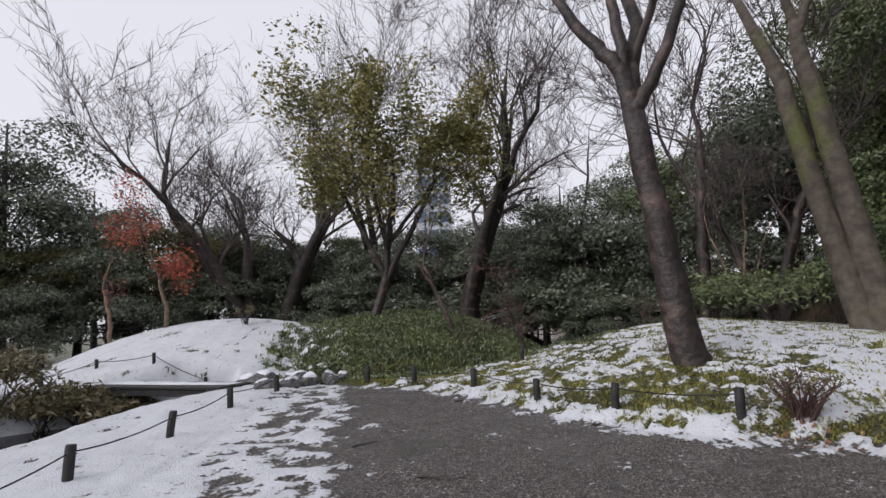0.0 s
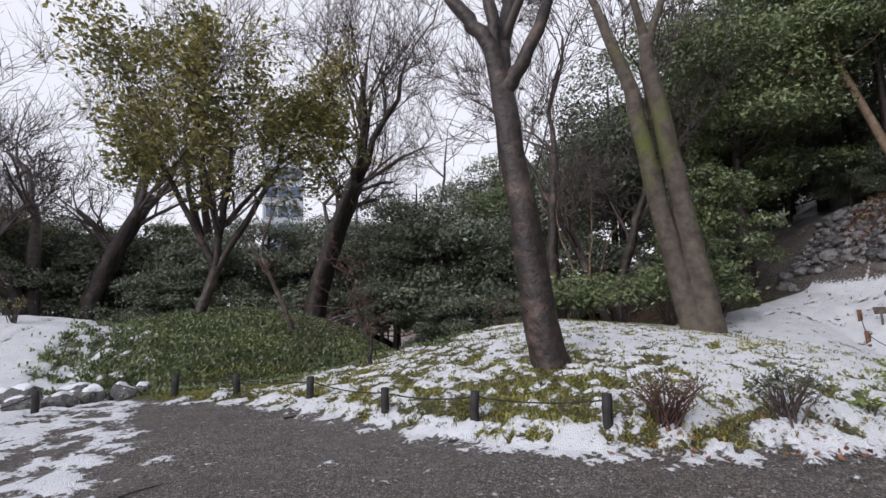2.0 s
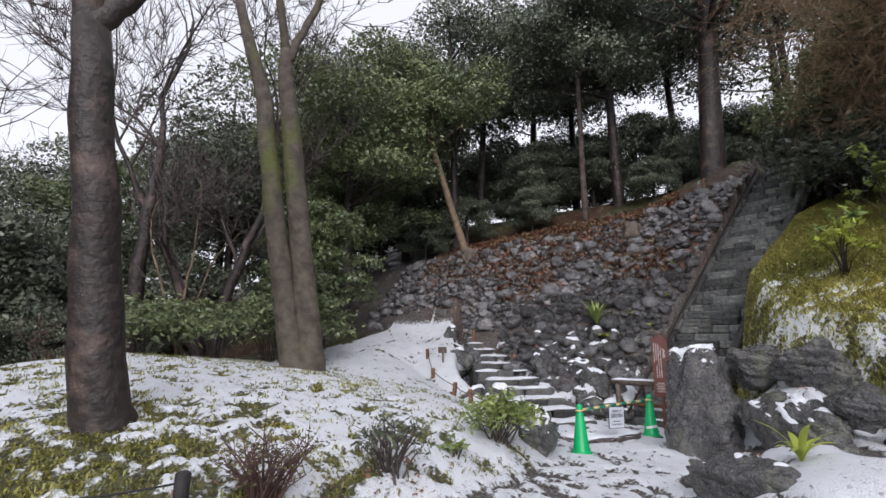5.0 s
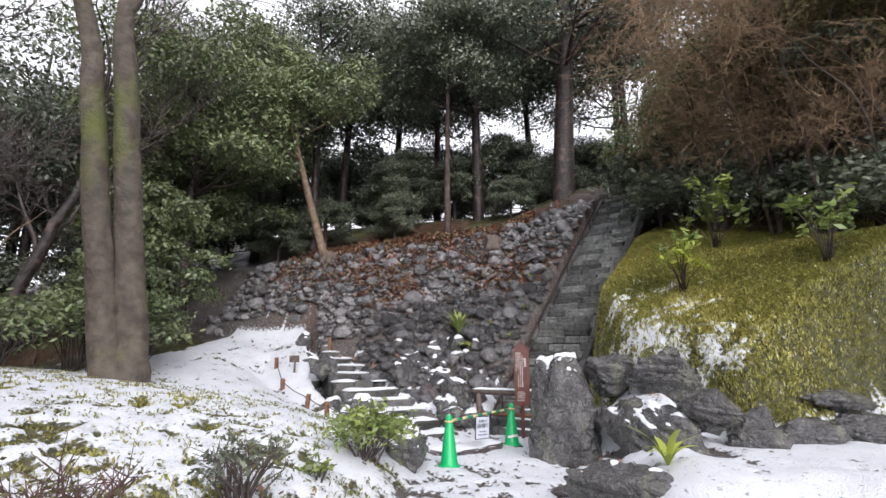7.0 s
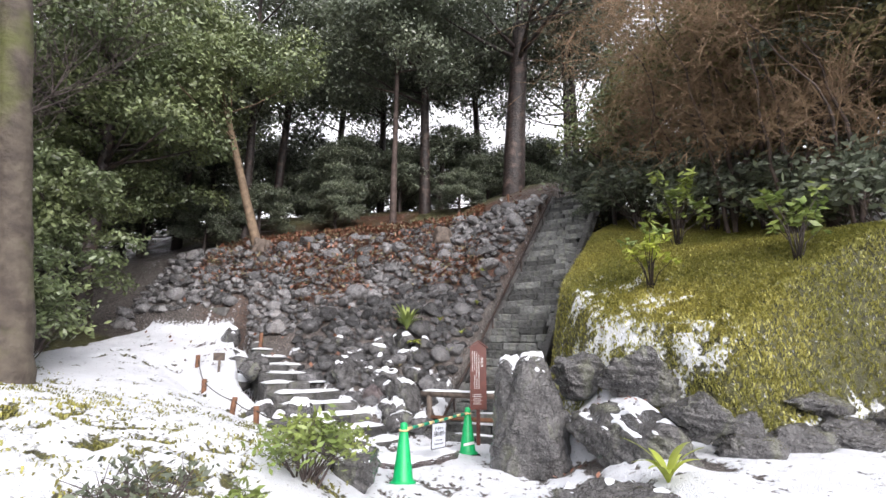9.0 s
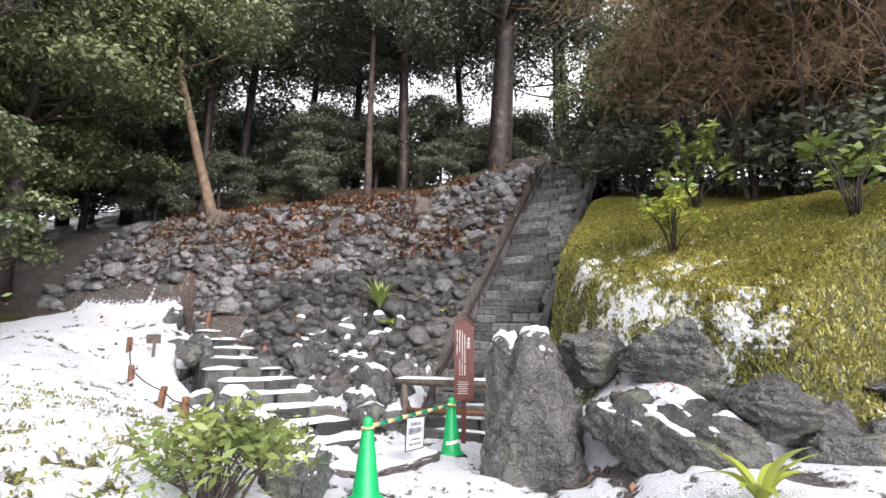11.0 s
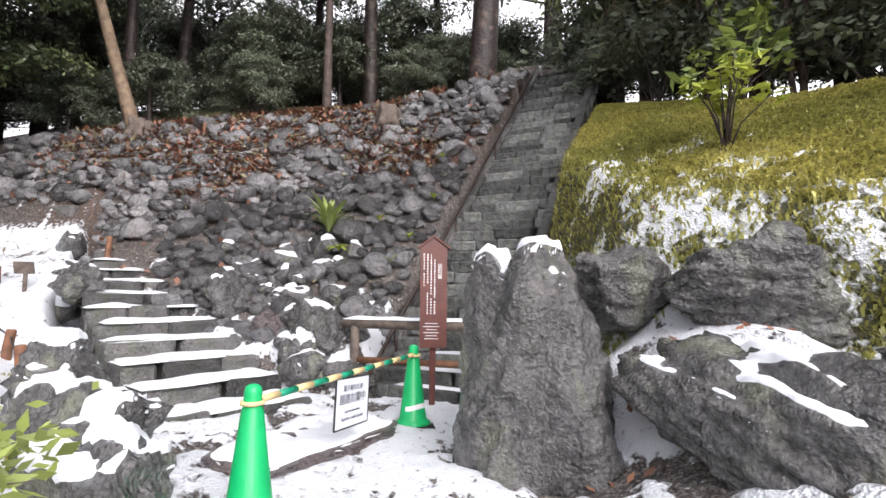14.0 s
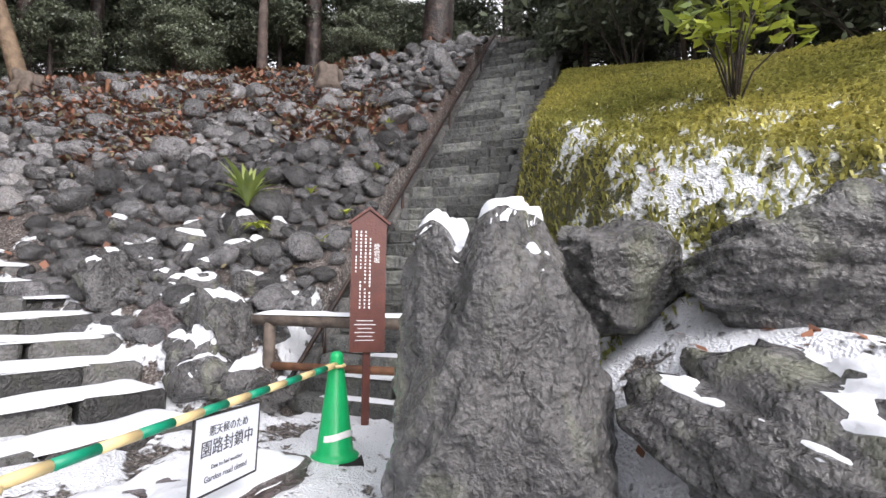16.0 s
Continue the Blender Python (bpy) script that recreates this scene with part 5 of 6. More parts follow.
for k, s in ((1, 0.9), (2, 0.5), (0, 1.0)):
    a = -0.62 + RUN * k
    part("tread_snow", snow_strip(s, 0.16, 50 + k, 0.03), stairs, "thin strip of white snow", at=pose(STAIR_O[0] + STAIR_D[0] * (a + 0.1) + STAIR_N[0] * 0.7, STAIR_O[1] + STAIR_D[1] * (a + 0.1) + STAIR_N[1] * 0.7, RISE * (k + 1) + 0.004, 0, 0, ang))
rail = thing("handrail", "dark iron handrail running up beside the stone stairs", "handrail", Matrix())
p0, p1 = Vector((STAIR_O[0] - 0.75 * STAIR_D[0], STAIR_O[1] - 0.75 * STAIR_D[1], 0.26)), Vector((STAIR_O[0] + 5.9 * STAIR_D[0], STAIR_O[1] + 5.9 * STAIR_D[1], 0.97 + 5.9 * 0.927))
for off, wide, name in ((-0.07, 0.07, "kerb"), (STAIR_W + 0.09, 0.08, "kerb")):
    for i in range(14):
        a = -0.55 + 0.48 * i
        part(name, block_mesh(name, (0.66, wide * 2, 0.3), STEP, 700 + i, 0.012, 0.02), stairs,
             at=pose(STAIR_O[0] + STAIR_D[0] * (a + 0.2) + STAIR_N[0] * off, STAIR_O[1] + STAIR_D[1] * (a + 0.2) + STAIR_N[1] * off, 0.6 + 0.927 * (a + 0.2) - 0.06, 0, -42.8, math.degrees(math.atan2(STAIR_D[1], STAIR_D[0]))))
part("rail", tube_mesh("rail", [p0.lerp(p1, i / 12) for i in range(13)], [0.024] * 13, METAL, 8), rail)
for i in (1, 4, 7, 10):
    q = p0.lerp(p1, i / 12)
    part("post", tube_mesh("post", [q, q - Vector((0, 0, 0.5))], [0.02, 0.02], METAL, 6), rail)

# ---- cobbles of the slope ----
cob = []
for i in range(12):
    cob.append(bm_mesh("cobble", rock_bm(200 + i, 3, (1, 0.8, 0.6), 0.16, 9, 0.02), COBBLE))
slope = thing("stone_slope", "steep bank of wet rounded dark stones and fallen leaves", "stone bank", Matrix(), kind="structure")
rc = random.Random(77)
spots, cells = [], {}
nc = np.random.default_rng(77)
cx, cy = nc.uniform(11.9, 19.5, 70000), nc.uniform(1.5, 13.6, 70000)
cz, cs = height(cx, cy), stair_ab(cx, cy)[1]
fits = (cs <= -0.22) & ((cx >= 14.4) | (edge_distance(cx, cy, STEP_LINE) <= np.where((cx > 11) & (cx < 13.7), -0.95, 0.0)))
fits &= (cz >= 0.55) & (np.abs(cz - slope_z(cx, cy)) <= 0.12) & (cx <= 17.3 + 0.1 * np.maximum(0, 8 - cy))
leafy = (fbm(cx * 0.9, cy * 0.9, 21, 3) > 0.62) & (cx > 14.5) & (nc.random(70000) < 0.75)
fits &= ~leafy
for x, y, z in zip(cx[fits].tolist(), cy[fits].tolist(), cz[fits].tolist()):
    if len(spots) >= 1500:
        break
    big = 0.1 + 0.2 * rc.random() ** 2.4
    key = (int(x / 0.3), int(y / 0.3))
    if any((x - q[0]) ** 2 + (y - q[1]) ** 2 < ((big + q[2]) * 0.57) ** 2 for i in (-1, 0, 1) for j in (-1, 0, 1) for q in cells.get((key[0] + i, key[1] + j), ())):
        continue
    cells.setdefault(key, []).append((x, y, big))
    spots.append((x, y, z, big))
spots.sort(key=lambda q: (q[0] - 8) ** 2 + (q[1] - 4.5) ** 2)
far_v, far_f = [], []
for i, (x, y, z, s) in enumerate(spots):
    m = pose(x, y, z + s * 0.42, rc.uniform(-25, 25), -22 + rc.uniform(-25, 20), rc.uniform(-50, 50)) @ Matrix.Diagonal((s * 0.85, s * 1.3, s * 1.1, 1))
    if i < 300:
        part("cobble", cob[i % 12], slope, at=m)
    else:
        src = cob[i % 12]
        base = len(far_v)
        far_v.extend(m @ v.co for v in src.vertices)
        far_f.extend(tuple(base + k for k in p.vertices) for p in src.polygons)
tagged(part("cobbles", mesh_of("cobbles", far_v, far_f, COBBLE_FAR), slope), kind="stuff")

# fallen leaves on the slope, stump, ferns
nr = np.random.default_rng(3)
lx, ly = nr.uniform(12.5, 19, 160000), nr.uniform(2, 12.5, 160000)
lz, dice = height(lx, ly), nr.random((2, 160000))
lie = (np.abs(lz - slope_z(lx, ly)) < 0.12) & (stair_ab(lx, ly)[1] < -0.1)
lie &= ((lx > 14.6) & (ly > 4.2) & (fbm(lx * 0.9, ly * 0.9, 21, 3) > 0.52)) | (dice[0] < 0.015) | ((lx > 15.6) & (ly > 5.4) & (dice[1] < 0.6))
pts = np.stack([lx, ly, lz + nr.uniform(0.05, 0.22, 160000)], 1)[lie][:15000]
thing("fallen_leaves", "scattered rust-red fallen leaves among stones", "leaves", Matrix(), leaves("fallen_leaves", pts[:11800], LEAF_FALLEN, 0.11, nr, 0, 0.55, 0.8), kind="stuff")
thing("ground_cover", "patches of low yellow-green plants among stones", "plants", Matrix(), leaves("ground_cover", pts[11800:], LEAF_STRAW, 0.1, nr, -0.3, 0.4, 0.3), kind="stuff")
pts = [(x, y, hz(x, y) + nr.uniform(0.03, 0.06)) for x, y in zip(nr.normal(9.0, 0.5, 110), nr.normal(2.2, 0.45, 110))] + [(x, y, hz(x, y) + 0.04) for x, y in zip(nr.normal(5.25, 0.3, 160), nr.normal(5.55, 0.25, 160))] + [(x, y, hz(x, y) + 0.04) for x, y in zip(nr.normal(4.05, 0.35, 120), nr.normal(5.95, 0.25, 120))]
thing("fallen_leaves", "rust-brown fallen leaves under shrubs and rocks", "leaves", Matrix(), leaves("fallen_leaves", pts, LEAF_FALLEN, 0.07, nr, 0, 0.55, 0.9), kind="stuff")


def stump(seed, at):
    rng = random.Random(seed)
    bm = bmesh.new()
    bmesh.ops.create_cone(bm, cap_ends=True, segments=18, radius1=0.3, radius2=0.2, depth=0.5)
    bmesh.ops.subdivide_edges(bm, edges=list(bm.edges), cuts=2, use_grid_fill=True)
    for v in bm.verts:
        k = math.atan2(v.co.y, v.co.x)
        f = 1 + 0.22 * math.sin(5 * k + seed) * (0.6 - v.co.z)
        v.co.x, v.co.y = v.co.x * f, v.co.y * f
        v.co += Vector((noise.noise(v.co * 5), noise.noise(v.co * 5 + Vector((9, 0, 0))), noise.noise(v.co * 6 + Vector((0, 9, 0))) * (1.2 if v.co.z > 0.2 else 0.3))) * 0.08
    return thing("tree_stump", "rotten grey tree stump among the stones", "stump", at, bm_mesh("tree_stump", bm, WOOD_GREY))


stump(1, pose(16.4, 5.3, hz(16.4, 5.3) + 0.2))
stump(2, pose(16.9, 10.9, hz(16.9, 10.9) + 0.15))


def fern(label, seed, at, n, length, width, mat, rise=0.9, name="fern", category="plant"):
    """Arching strap leaves from one root, each with a fold."""
    rng = random.Random(seed)
    root = thing(name, label, category, at)
    for k in range(n):
        a = 2 * math.pi * k / n + rng.uniform(-0.3, 0.3)
        L = length * rng.uniform(0.7, 1.1)
        up = rise * rng.uniform(0.8, 1.2)
        V, F = [], []
        for i in range(8):
            t = i / 7
            r, z = L * t * (0.35 + 0.4 * t), L * (up * t - 0.75 * t * t * (1.6 - up))
            w = width * math.sin(math.pi * min(0.08 + 0.92 * t, 0.995)) ** 0.7
            for sgn, dz in ((-1, 0.25), (0, 0), (1, 0.25)):
                V.append((math.cos(a) * r - math.sin(a) * w * sgn, math.sin(a) * r + math.cos(a) * w * sgn, z + dz * w))
        for i in range(7):
            for j in range(2):
                F.append((i * 3 + j, i * 3 + j + 1, i * 3 + j + 4, i * 3 + j + 3))
        part("frond", mesh_of("frond", V, F, mat), root)
    return root


fern("bright green strap-leaved fern growing between stones", 5, pose(13.3, 5.68, hz(13.3, 5.68) + 0.24), 26, 0.52, 0.034, LEAF_BRIGHT, 1.15)
fern("small yellow-green fern growing between stones", 6, pose(12.95, 5.45, hz(12.95, 5.45) + 0.24), 12, 0.28, 0.035, LEAF_LIME, 0.7)
for i, (x, y) in enumerate(((13.2, 4.5), (13.9, 4.2), (13.6, 5.0), (14.8, 4.1), (12.8, 4.7))):
    fern("small green weed growing between stones", 7 + i, pose(x, y, hz(x, y) + 0.12), 6, 0.16, 0.02, LEAF_LIME, 1.0)
fern("yellow-green broad-leaved lily plant in snow", 15, pose(7.05, 2.28, hz(7.05, 2.28) + 0.05), 9, 0.52, 0.035, LEAF_LIME, 0.95, "lily_plant")


def loquat(label, seed, at, tall, n, lime):
    """A young broad-leaved tree: thin stems with rosettes of large leaves."""
    rng = random.Random(seed)
    nrng = np.random.default_rng(seed)
    root = thing("loquat_sapling", label, "tree", at)
    P, Q = [], []
    for k in range(n):
        a, r = rng.uniform(0, 6.28), rng.uniform(0.08, 0.42) * tall
        e = Vector((math.cos(a) * r, math.sin(a) * r, tall * rng.uniform(0.42, 1.0)))
        b = Vector((rng.gauss(0, 0.03), rng.gauss(0, 0.03), -0.1))
        part("stem", tube_mesh("stem", [b, Vector((e.x * 0.35, e.y * 0.35, e.z * 0.55)), e], [0.011, 0.008, 0.005], BARK, 5), root)
        for _ in range(17):
            a2 = rng.uniform(0, 6.28)
            (Q if e.z < tall * lime else P).append(tuple(e + Vector((0.1 * math.cos(a2), 0.1 * math.sin(a2), rng.gauss(0, 0.06)))))
    if P:
        part("foliage", facing_leaves("foliage", P, [(-0.25, 0, 1)] * len(P), LEAF_BRIGHT, 0.18, nrng, 0.42, 0.55), root)
    if Q:
        part("lower_foliage", facing_leaves("lower_foliage", Q, [(-0.25, 0, 1)] * len(Q), LEAF_LIME, 0.16, nrng, 0.42, 0.55), root, "yellowing lime-green leaves")
    return root


loquat("young broad-leaved sapling with yellowing lower leaves on hill", 3, pose(10.9, 1.25, hz(10.9, 1.25)), 1.05, 14, 0.8)
loquat("young broad-leaved green sapling on the grassy hill", 4, pose(12.4, 0.3, hz(12.4, 0.3)), 1.3, 15, 0.0)
loquat("young broad-leaved green sapling on the grassy hill", 5, pose(10.3, -0.7, hz(10.3, -0.7)), 1.15, 15, 0.0)


# ---- grass ----
def blades(name, label, spots, mat, length, seed, width=0.012, lean=0.7):
    r = np.random.default_rng(seed)
    n = len(spots)
    c = np.array(spots)
    a = r.uniform(0, 6.283, n)
    d = np.stack([np.cos(a), np.sin(a), np.zeros(n)], 1)
    s = np.stack([-np.sin(a), np.cos(a), np.zeros(n)], 1) * width
    L = (length * r.uniform(0.55, 1.25, n))[:, None]
    up = np.array([0, 0, 1.0])
    k = (lean * r.uniform(0.5, 1.4, n))[:, None]
    mid = c + up * L * 0.55 + d * L * 0.25 * k
    tip = c + up * L * (0.95 - 0.35 * k) + d * L * 0.8 * k
    v = np.stack([c - s * 0.6, c + s * 0.6, mid + s, mid - s, tip], 1)
    f = []
    for i in range(n):
        o = 5 * i
        f.append((o, o + 1, o + 2, o + 3))
        f.append((o + 3, o + 2, o + 4))
    me = bpy.data.meshes.new(name)
    me.from_pydata(v.reshape(-1, 3).tolist(), [], f)
    me.materials.append(mat)
    return thing(name, label, "grass", Matrix(), me, kind="stuff")


def scatter(n, seed, box, keep, per=6, spread=0.04):
    r = np.random.default_rng(seed)
    x, y = r.uniform(box[0], box[1], n), r.uniform(box[2], box[3], n)
    ok = r.random(n) < keep(x, y)
    x, y = np.repeat(x[ok], per), np.repeat(y[ok], per)
    x, y = x + r.normal(0, spread, len(x)), y + r.normal(0, spread, len(y))
    return np.stack([x, y, height(x, y) - 0.005 + 0.045 * snow_cover(x, y)], 1)


def on_lawn(x, y):
    d = edge_distance(x, y, LAWN_EDGE)
    c = snow_cover(x, y)
    return np.where((d > 0.05) & (x > -2) & (y < 13) & (slope_z(x, y) < height(x, y)) & (x < 10.5), (1 - c) ** 1.3 + 0.09 * (x < 9.5), 0)


def on_hill(x, y):
    f = -edge_distance(x, y, HILL_FOOT)
    a, s = stair_ab(x, y)
    return np.where((f > 0.08) & (s > STAIR_W + 0.06), 1 - 0.62 * snow_cover(x, y), 0)


blades("bamboo_grass", "yellow-green dwarf bamboo grass poking through snow", scatter(22000, 5, (-2, 11, 5, 13), on_lawn, 6, 0.045), GRASS, 0.065, 6, 0.009, 1.2)
blades("hill_grass", "dense golden-green dwarf bamboo covering the hill", scatter(34000, 7, (6.8, 17.5, -3.5, 3.3), on_hill, 7, 0.05), GRASS_HILL, 0.085, 8, 0.011, 1.1)
blades("mound_grass", "rough dull green plants on the bare mound side", scatter(9000, 9, (-5, 4, 11.5, 19), lambda x, y: 0.9 * (1 - snow_cover(x, y)) * (edge_distance(x, y, LAWN_EDGE) > 0.3), 6, 0.08), LEAF_MID, 0.12, 10, 0.02)

# ---- posts and ropes ----


def post_line(label, group, spots, tall, r, mat, rope=True, rope_at=0.8, sag=0.05):
    tops = []
    for i, (x, y) in enumerate(spots):
        z = hz(x, y)
        rng = random.Random(i + int(x * 7))
        lx, ly = rng.uniform(-0.04, 0.04), rng.uniform(-0.04, 0.04)
        h = tall * rng.uniform(0.9, 1.1)
        V, F = [], []
        tube(V, F, [(0, 0, -0.15), (lx * 0.5, ly * 0.5, h * 0.5), (lx * 0.97, ly * 0.97, h * 0.96), (lx, ly, h)], [r, r, r, r * 0.8], 10, 0.05, rng)
        thing("fence_post", label, "post", pose(x, y, z), mesh_of("fence_post", V, F, mat), group)
        tops.append(Vector((x + lx, y + ly, z + h * rope_at)))
    if rope:
        pts = []
        for a, c in zip(tops, tops[1:]):
            for i in range(8):
                t = i / 8
                pts.append(a.lerp(c, t) - Vector((0, 0, sag * 4 * t * (1 - t))))
        pts.append(tops[-1])
        thing("rope", "thin dark rope strung between low posts", "rope", Matrix(), tube_mesh("rope", pts, [0.009] * len(pts), ROPE, 5))


post_line("charred black wooden post beside the pond path", "pond path posts", [(-3.75, 3.6), (-3.75, 5.35), (-3.6, 6.95), (-3.45, 8.55), (-3.2, 10.1)], 0.36, 0.05, WOOD_DARK)
post_line("dark wooden post along the lawn edge", "lawn edge posts", [(-1.6, 11.0), (-0.6, 10.55), (0.5, 9.25), (1.4, 8.1), (2.3, 7.25), (3.48, 6.3)], 0.34, 0.055, WOOD_DARK)
post_line("dark low post on the snowy mound's shore", "mound shore posts", [(-9.6, 12.6), (-8.4, 12.75), (-7.0, 12.7), (-5.7, 12.6)], 0.3, 0.04, WOOD_DARK)
post_line("cut log post beside the snowy steps", "step posts", [(9.4, 6.6), (10.2, 7.4), (10.9, 8.2), (11.7, 9.2), (12.7, 10.0)], 0.3, 0.045, WOOD_ORANGE)
post_line("cut log post above the stone slope", "slope posts", [(13.4, 9.0), (16.6, 9.3), (18.0, 5.0), (18.3, 3.4)], 0.35, 0.04, WOOD_ORANGE, False)

small_sign = thing("plant_label", "small grey plant label on a stake in snow", "sign", pose(12.4, 9.35, hz(12.4, 9.35)))
part("stake", tube_mesh("stake", [(0, 0, -0.1), (0, 0, 0.32)], [0.025, 0.025], WOOD_GREY, 8), small_sign)
part("plate", block_mesh("plate", (0.02, 0.22, 0.16), WOOD_GREY, 3, 0, 0.004), small_sign, at=pose(-0.03, 0, 0.36, 0, -20, 20))

# ---- footbridge ----
fb = thing("footbridge", "low dark plank footbridge dusted with snow over the inlet", "bridge", pose(-6.1, 11.6, 0.42, 0, 0, -20))
for i in range(4):
    part("plank", block_mesh("plank", (3.8, 0.22, 0.07), WOOD_DARK, 500 + i, 0.01, 0.012), fb, at=pose(0, -0.36 + 0.24 * i, 0))
for y in (-0.4, 0.4):
    part("beam", block_mesh("beam", (3.9, 0.1, 0.14), WOOD_DARK, 510, 0.005, 0.01), fb, at=pose(0, y, -0.1))
part("snow", snow_strip(3.5, 0.5, 99, 0.03), fb, "thin white snow", at=pose(0, 0.1, 0.04))
# the far bridges
def far_bridge(label, at, span, rise, snowy):
    ab = thing("arched_bridge", label, "bridge", at)
    n = 12
    arc = [(span * (i / n - 0.5), 0, rise * (1 - (2 * i / n - 1) ** 2)) for i in range(n + 1)]
    part("deck", tube_mesh("deck", arc, [0.12] * (n + 1), WOOD_DARK, 6), ab)
    for y in (-0.5, 0.5):
        rail = part("rail", tube_mesh("rail", [(p[0], y, p[2] + 0.75) for p in arc], [0.05] * (n + 1), WOOD_GREY, 6), ab)
        if snowy:
            part("rail_snow", tube_mesh("rail_snow", [(p[0], y, p[2] + 0.81) for p in arc], [0.05] * (n + 1), SNOW, 6), rail, "line of white snow")
        for p in arc:
            part("baluster", tube_mesh("baluster", [(p[0], y, p[2]), (p[0], y, p[2] + 0.75)], [0.035, 0.035], WOOD_GREY, 6), ab)


far_bridge("distant low wooden bridge with snow on its rail", pose(-24, 22.5, 1.1, 0, 0, 35), 9, 0.3, True)
far_bridge("distant small arched bridge with snowy white rails", pose(2.9, 23.2, 0.5, 0, 0, 20), 3.6, 0.6, True)

# ---- cones, bar and notice ----


def traffic_cone(at, band):
    root = thing("traffic_cone", "bright green plastic traffic cone on black rubber base", "traffic cone", at, group="barrier cones")
    bm = bmesh.new()
    bmesh.ops.create_cube(bm, size=1)
    for v in bm.verts:
        v.co = Vector((v.co.x * 0.37, v.co.y * 0.37, v.co.z * 0.035 + 0.018))
    bmesh.ops.bevel(bm, geom=list(bm.edges), offset=0.012, segments=2, affect="EDGES")
    part("base", bm_mesh("base", bm, RUBBER), root, "black rubber base")
    prof = [(0.15, 0.036), (0.152, 0.055), (0.128, 0.068), (0.115, 0.09), (0.052, 0.58), (0.043, 0.6), (0.043, 0.665), (0.038, 0.69), (0.02, 0.702), (0.001, 0.704)]
    V, F, S = [], [], 28
    for r, z in prof:
        V.extend((r * math.cos(6.28318 * k / S), r * math.sin(6.28318 * k / S), z) for k in range(S))
    for i in range(len(prof) - 1):
        F.extend((i * S + k, i * S + (k + 1) % S, (i + 1) * S + (k + 1) % S, (i + 1) * S + k) for k in range(S))
    part("body", mesh_of("body", V, F, CONE), root)
    if band:
        V, F = [], []
        for z, r in ((0.165, 0.108), (0.205, 0.103)):
            V.extend((r * math.cos(a), r * math.sin(a), z + 0.012 * math.sin(a * 2)) for a in np.linspace(2.4, 4.6, 16))
        F = [(k, k + 1, 17 + k, 16 + k) for k in range(15)]
        part("reflective_band", mesh_of("reflective_band", V, F, WHITE), root, "peeling white reflective tape")
    return root


C1, C2 = Vector((8.5, 4.78, hz(8.5, 4.78) - 0.01)), Vector((10.5, 4.18, hz(10.5, 4.18) + 0.01))
traffic_cone(pose(*C1, 0, 0, 20), False)
traffic_cone(pose(*C2, 0, 2, 10), True)
bar = thing("barrier_bar", "green and sand striped bar hung between cones", "barrier", Matrix())
a, c = C1 + Vector((0, 0, 0.62)), C2 + Vector((0, 0, 0.62))
a = a.lerp(c, 0.02)
for i in range(13):
    s, e = a.lerp(c, i / 13), a.lerp(c, (i + 1) / 13)
    part("stripe", tube_mesh("stripe", [s, e], [0.019, 0.019], TAPE_GREEN if i % 2 else TAPE_SAND, 12), bar)
for p in (C1, C2):
    V = [(p.x + 0.05 * math.cos(k * 0.5236), p.y + 0.05 * math.sin(k * 0.5236), p.z + 0.615) for k in range(13)]
    part("ring", tube_mesh("ring", V, [0.012] * 13, TAPE_SAND, 6), bar)
mid = a.lerp(c, 0.47)
turn = math.degrees(math.atan2((c - a).y, (c - a).x))
notice = thing("notice_board", "framed white paper notice hung below the bar", "notice", pose(*(mid - Vector((0, 0, 0.19))), 0, 0, turn) @ pose(0, 0, 0, 0, 4, 0))
part("sheet", block_mesh("sheet", (0.44, 0.006, 0.31), PAPER, 1, 0, 0.001), notice)
for w, h, x, z in ((0.45, 0.01, 0, 0.158), (0.45, 0.01, 0, -0.158), (0.01, 0.32, 0.224, 0), (0.01, 0.32, -0.224, 0)):
    part("frame", block_mesh("frame", (w, 0.012, h), WOOD_DARK, 1, 0, 0.002), notice, at=pose(x, 0, z))


def writing(text, size, parent, at, mat, name="writing"):
    cu = bpy.data.curves.new(name, "FONT")
    cu.body, cu.size, cu.align_x, cu.align_y, cu.extrude = text, size, "CENTER", "CENTER", 0.0008
    tmp = bpy.data.objects.new(name, cu)
    scene.collection.objects.link(tmp)
    me = bpy.data.meshes.new_from_object(tmp.evaluated_get(bpy.context.evaluated_depsgraph_get()))
    bpy.data.objects.remove(tmp)
    me.materials.append(mat)
    return part(name, me, parent, at=at)


writing("悪天候のため", 0.045, notice, pose(0, -0.005, 0.09, 90), INK)
writing("園路封鎖中", 0.072, notice, pose(0, -0.005, 0.02, 90), INK)
writing("Due to bad weather", 0.026, notice, pose(0, -0.005, -0.055, 90), INK)
writing("Garden road closed", 0.036, notice, pose(0, -0.005, -0.1, 90), INK)

# ---- the log barrier and the name board ----
FB = (11.75, 4.95), (11.35, 3.45)
lf = thing("log_barrier", "weathered log barrier with snow along its top rail", "fence", Matrix())
zb = hz(11.55, 4.2)
q0, q1 = Vector((*FB[0], zb)), Vector((*FB[1], zb))
fd = (q1 - q0).normalized()
part("top_rail", tube_mesh("top_rail", [q0 - fd * 0.15 + Vector((0, 0, 0.82)), q0.lerp(q1, 0.5) + Vector((0, 0, 0.815)), q1 + fd * 0.15 + Vector((0, 0, 0.82))], [0.055, 0.055, 0.052], WOOD_GREY, 14), lf)
part("middle_rail", tube_mesh("middle_rail", [q0 + Vector((0, 0, 0.42)), q1 + Vector((0, 0, 0.42))], [0.035, 0.035], WOOD_ORANGE, 10), lf)
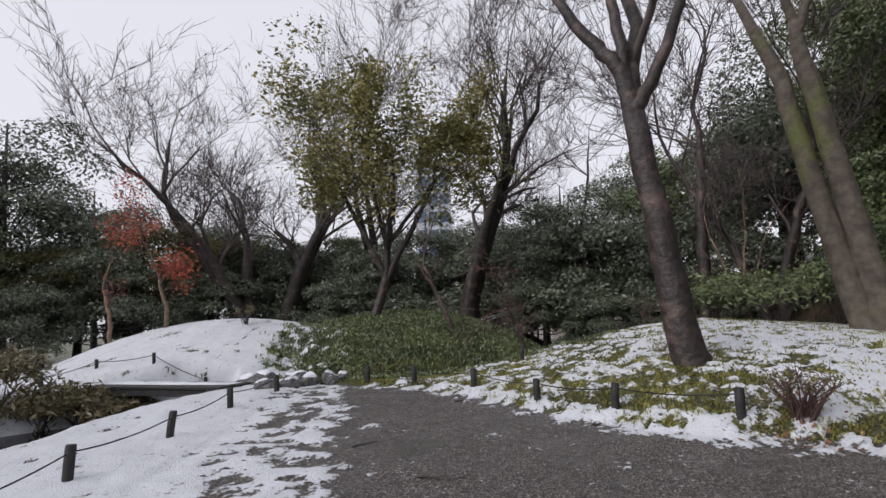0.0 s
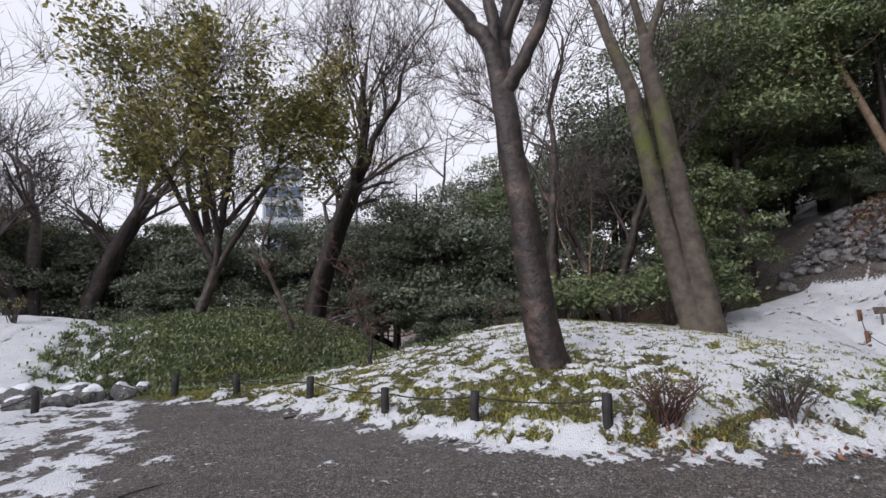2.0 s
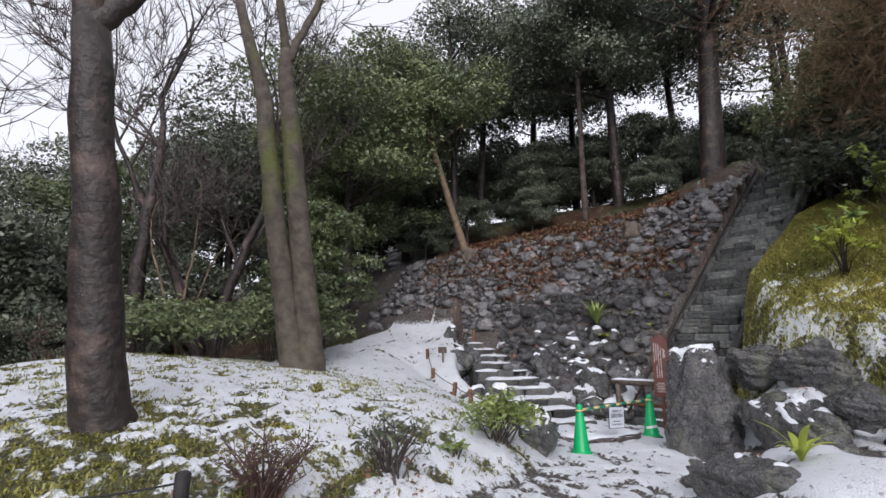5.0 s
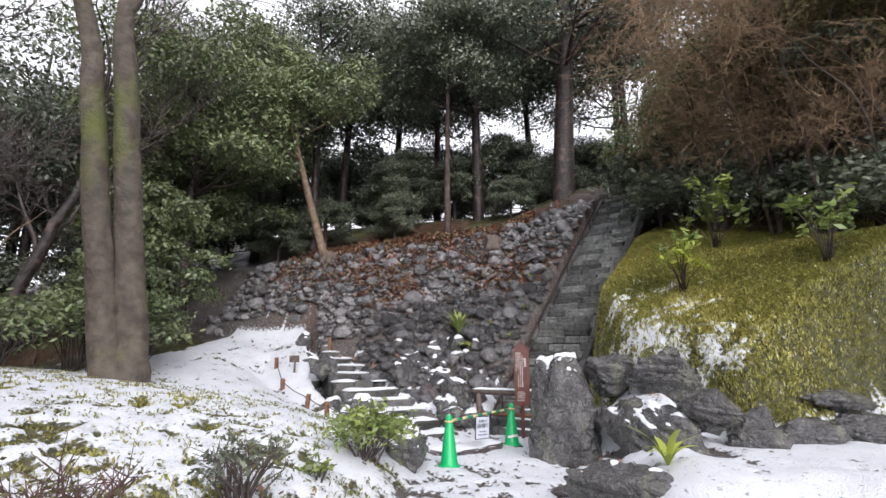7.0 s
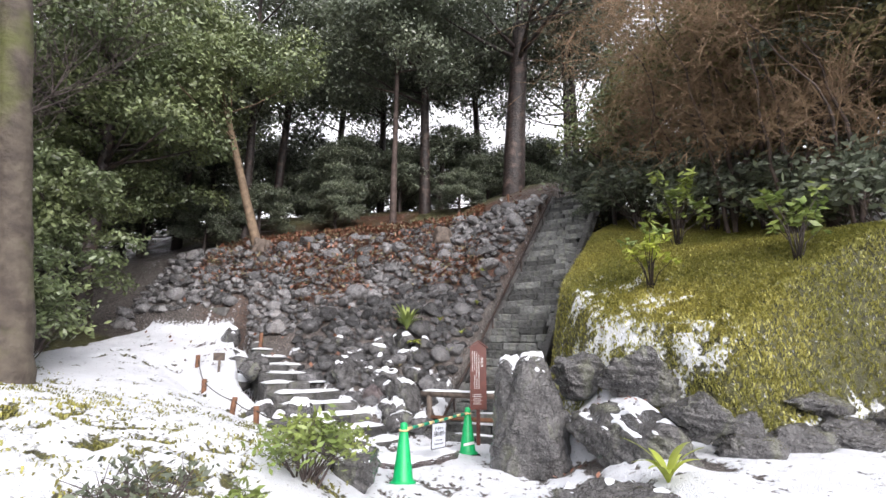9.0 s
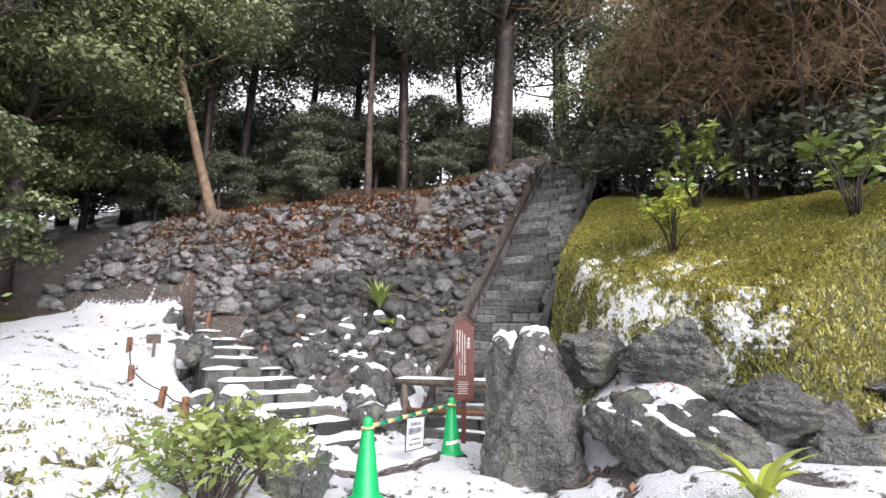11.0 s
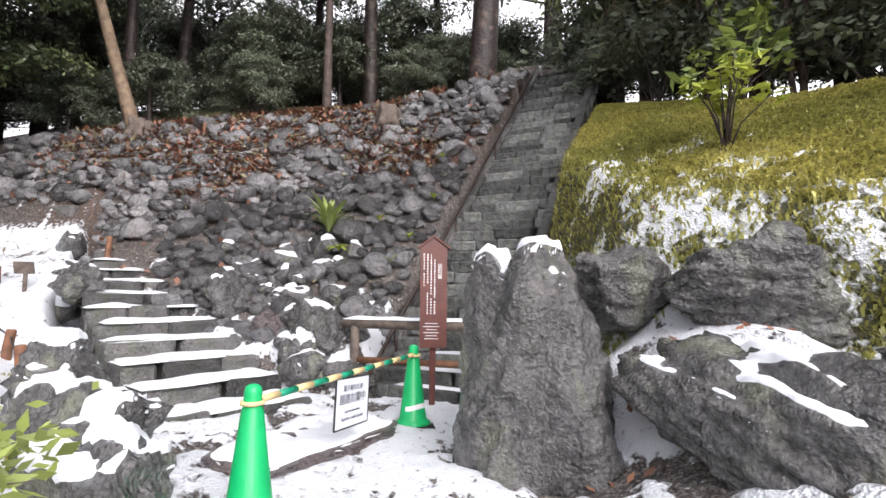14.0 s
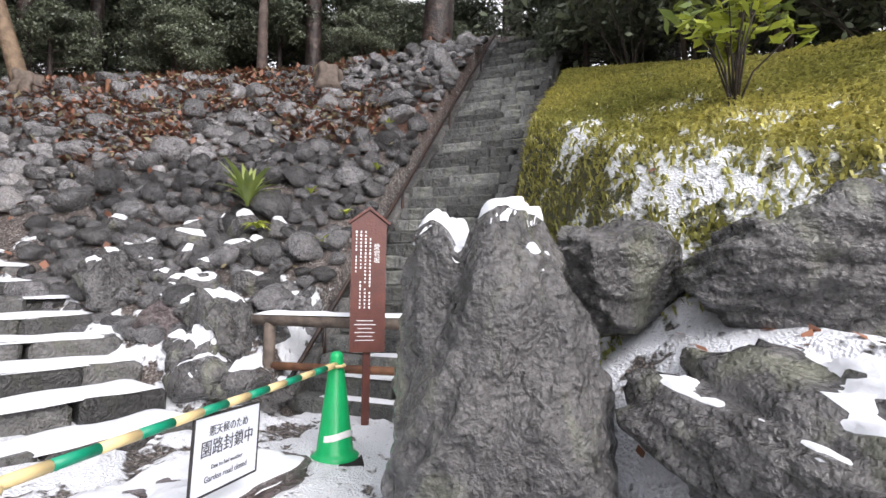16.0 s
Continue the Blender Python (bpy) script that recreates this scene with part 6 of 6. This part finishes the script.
for p in (q0, q1 - fd * 0.12):
    part("post", tube_mesh("post", [p - Vector((0, 0, 0.1)), p + Vector((0, 0, 0.8))], [0.05, 0.05], WOOD_GREY, 12), lf)
part("snow", snow_strip((q1 - q0).length + 0.28, 0.1, 71, 0.04), lf, "strip of white snow", at=pose(*(q0.lerp(q1, 0.5) + Vector((0, 0, 0.868))), 0, 0, math.degrees(math.atan2(fd.y, fd.x))))

board = thing("name_board", "red-brown wooden name board with peaked top on post", "sign", pose(11.15, 4.05, hz(11.15, 4.05), 0, 2, 0) @ pose(0, 0, 0, 0, 0, -82))
part("post", block_mesh("post", (0.06, 0.05, 1.0), SIGN_RED, 1, 0, 0.006), board, at=pose(0, 0.045, 0.4))
V = []
for y in (-0.018, 0.018):
    V += [(-0.135, y, 0.62), (0.135, y, 0.62), (0.135, y, 1.62), (0, y, 1.72), (-0.135, y, 1.62)]
part("panel", mesh_of("panel", V, [(0, 1, 2, 3, 4), (9, 8, 7, 6, 5), (0, 5, 6, 1), (1, 6, 7, 2), (2, 7, 8, 3), (3, 8, 9, 4), (4, 9, 5, 0)], SIGN_RED, False), board)
for sgn in (-1, 1):
    part("cap", block_mesh("cap", (0.21, 0.07, 0.02), SIGN_RED, 1, 0, 0.003), board, at=pose(sgn * 0.08, 0, 1.68, 0, sgn * 37, 0))
writing("愛\n宕\n坂", 0.052, board, pose(0.062, -0.0195, 1.38, 90), WHITE)
# small unreadable lines: plain bars
glyph = block_mesh("text_bar", (0.013, 0.002, 0.02), WHITE, 1, 0, 0.0003)
rb = random.Random(2)
for c in range(4):
    for r in range(22 if c < 3 else 12):
        if rb.random() < 0.93:
            part("text_bar", glyph, board, at=pose(0.01 - 0.036 * c, -0.0195, 1.55 - 0.028 * r) @ Matrix.Diagonal((rb.uniform(0.7, 1.1), 1, rb.uniform(0.6, 1.0), 1)))
for r in range(6):
    w = rb.uniform(0.6, 1.0)
    part("text_bar", block_mesh("text_bar", (0.17 * w, 0.002, 0.006), WHITE, 1, 0, 0.0003), board, at=pose(-0.02, -0.0195, 0.86 - 0.03 * r))

# ---- sticks on the gravel ----
rk = random.Random(8)
for x, y, L, a in ((0.15, 8.6, 0.8, 30), (-0.3, 5.2, 0.5, -10), (1.9, 7.0, 0.7, 5), (3.2, 6.2, 0.5, 12), (-1.1, 6.3, 0.35, 70)):
    V, F, p = [], [], Vector((0, 0, 0.02))
    pts = [p.copy()]
    for i in range(5):
        p = p + Vector((L / 5, rk.gauss(0, 0.03), 0))
        pts.append(p.copy())
    tube(V, F, pts, [0.012, 0.011, 0.01, 0.008, 0.006, 0.003], 5)
    for i in (2, 3, 4):
        tube(V, F, [pts[i], pts[i] + Vector((L * 0.16, rk.choice((-1, 1)) * L * 0.14, 0.01))], [0.006, 0.002], 4)
    thing("fallen_branch", "thin dark fallen branch lying on wet gravel", "branch", pose(x, y, hz(x, y), 0, 0, a), mesh_of("fallen_branch", V, F, TWIG))
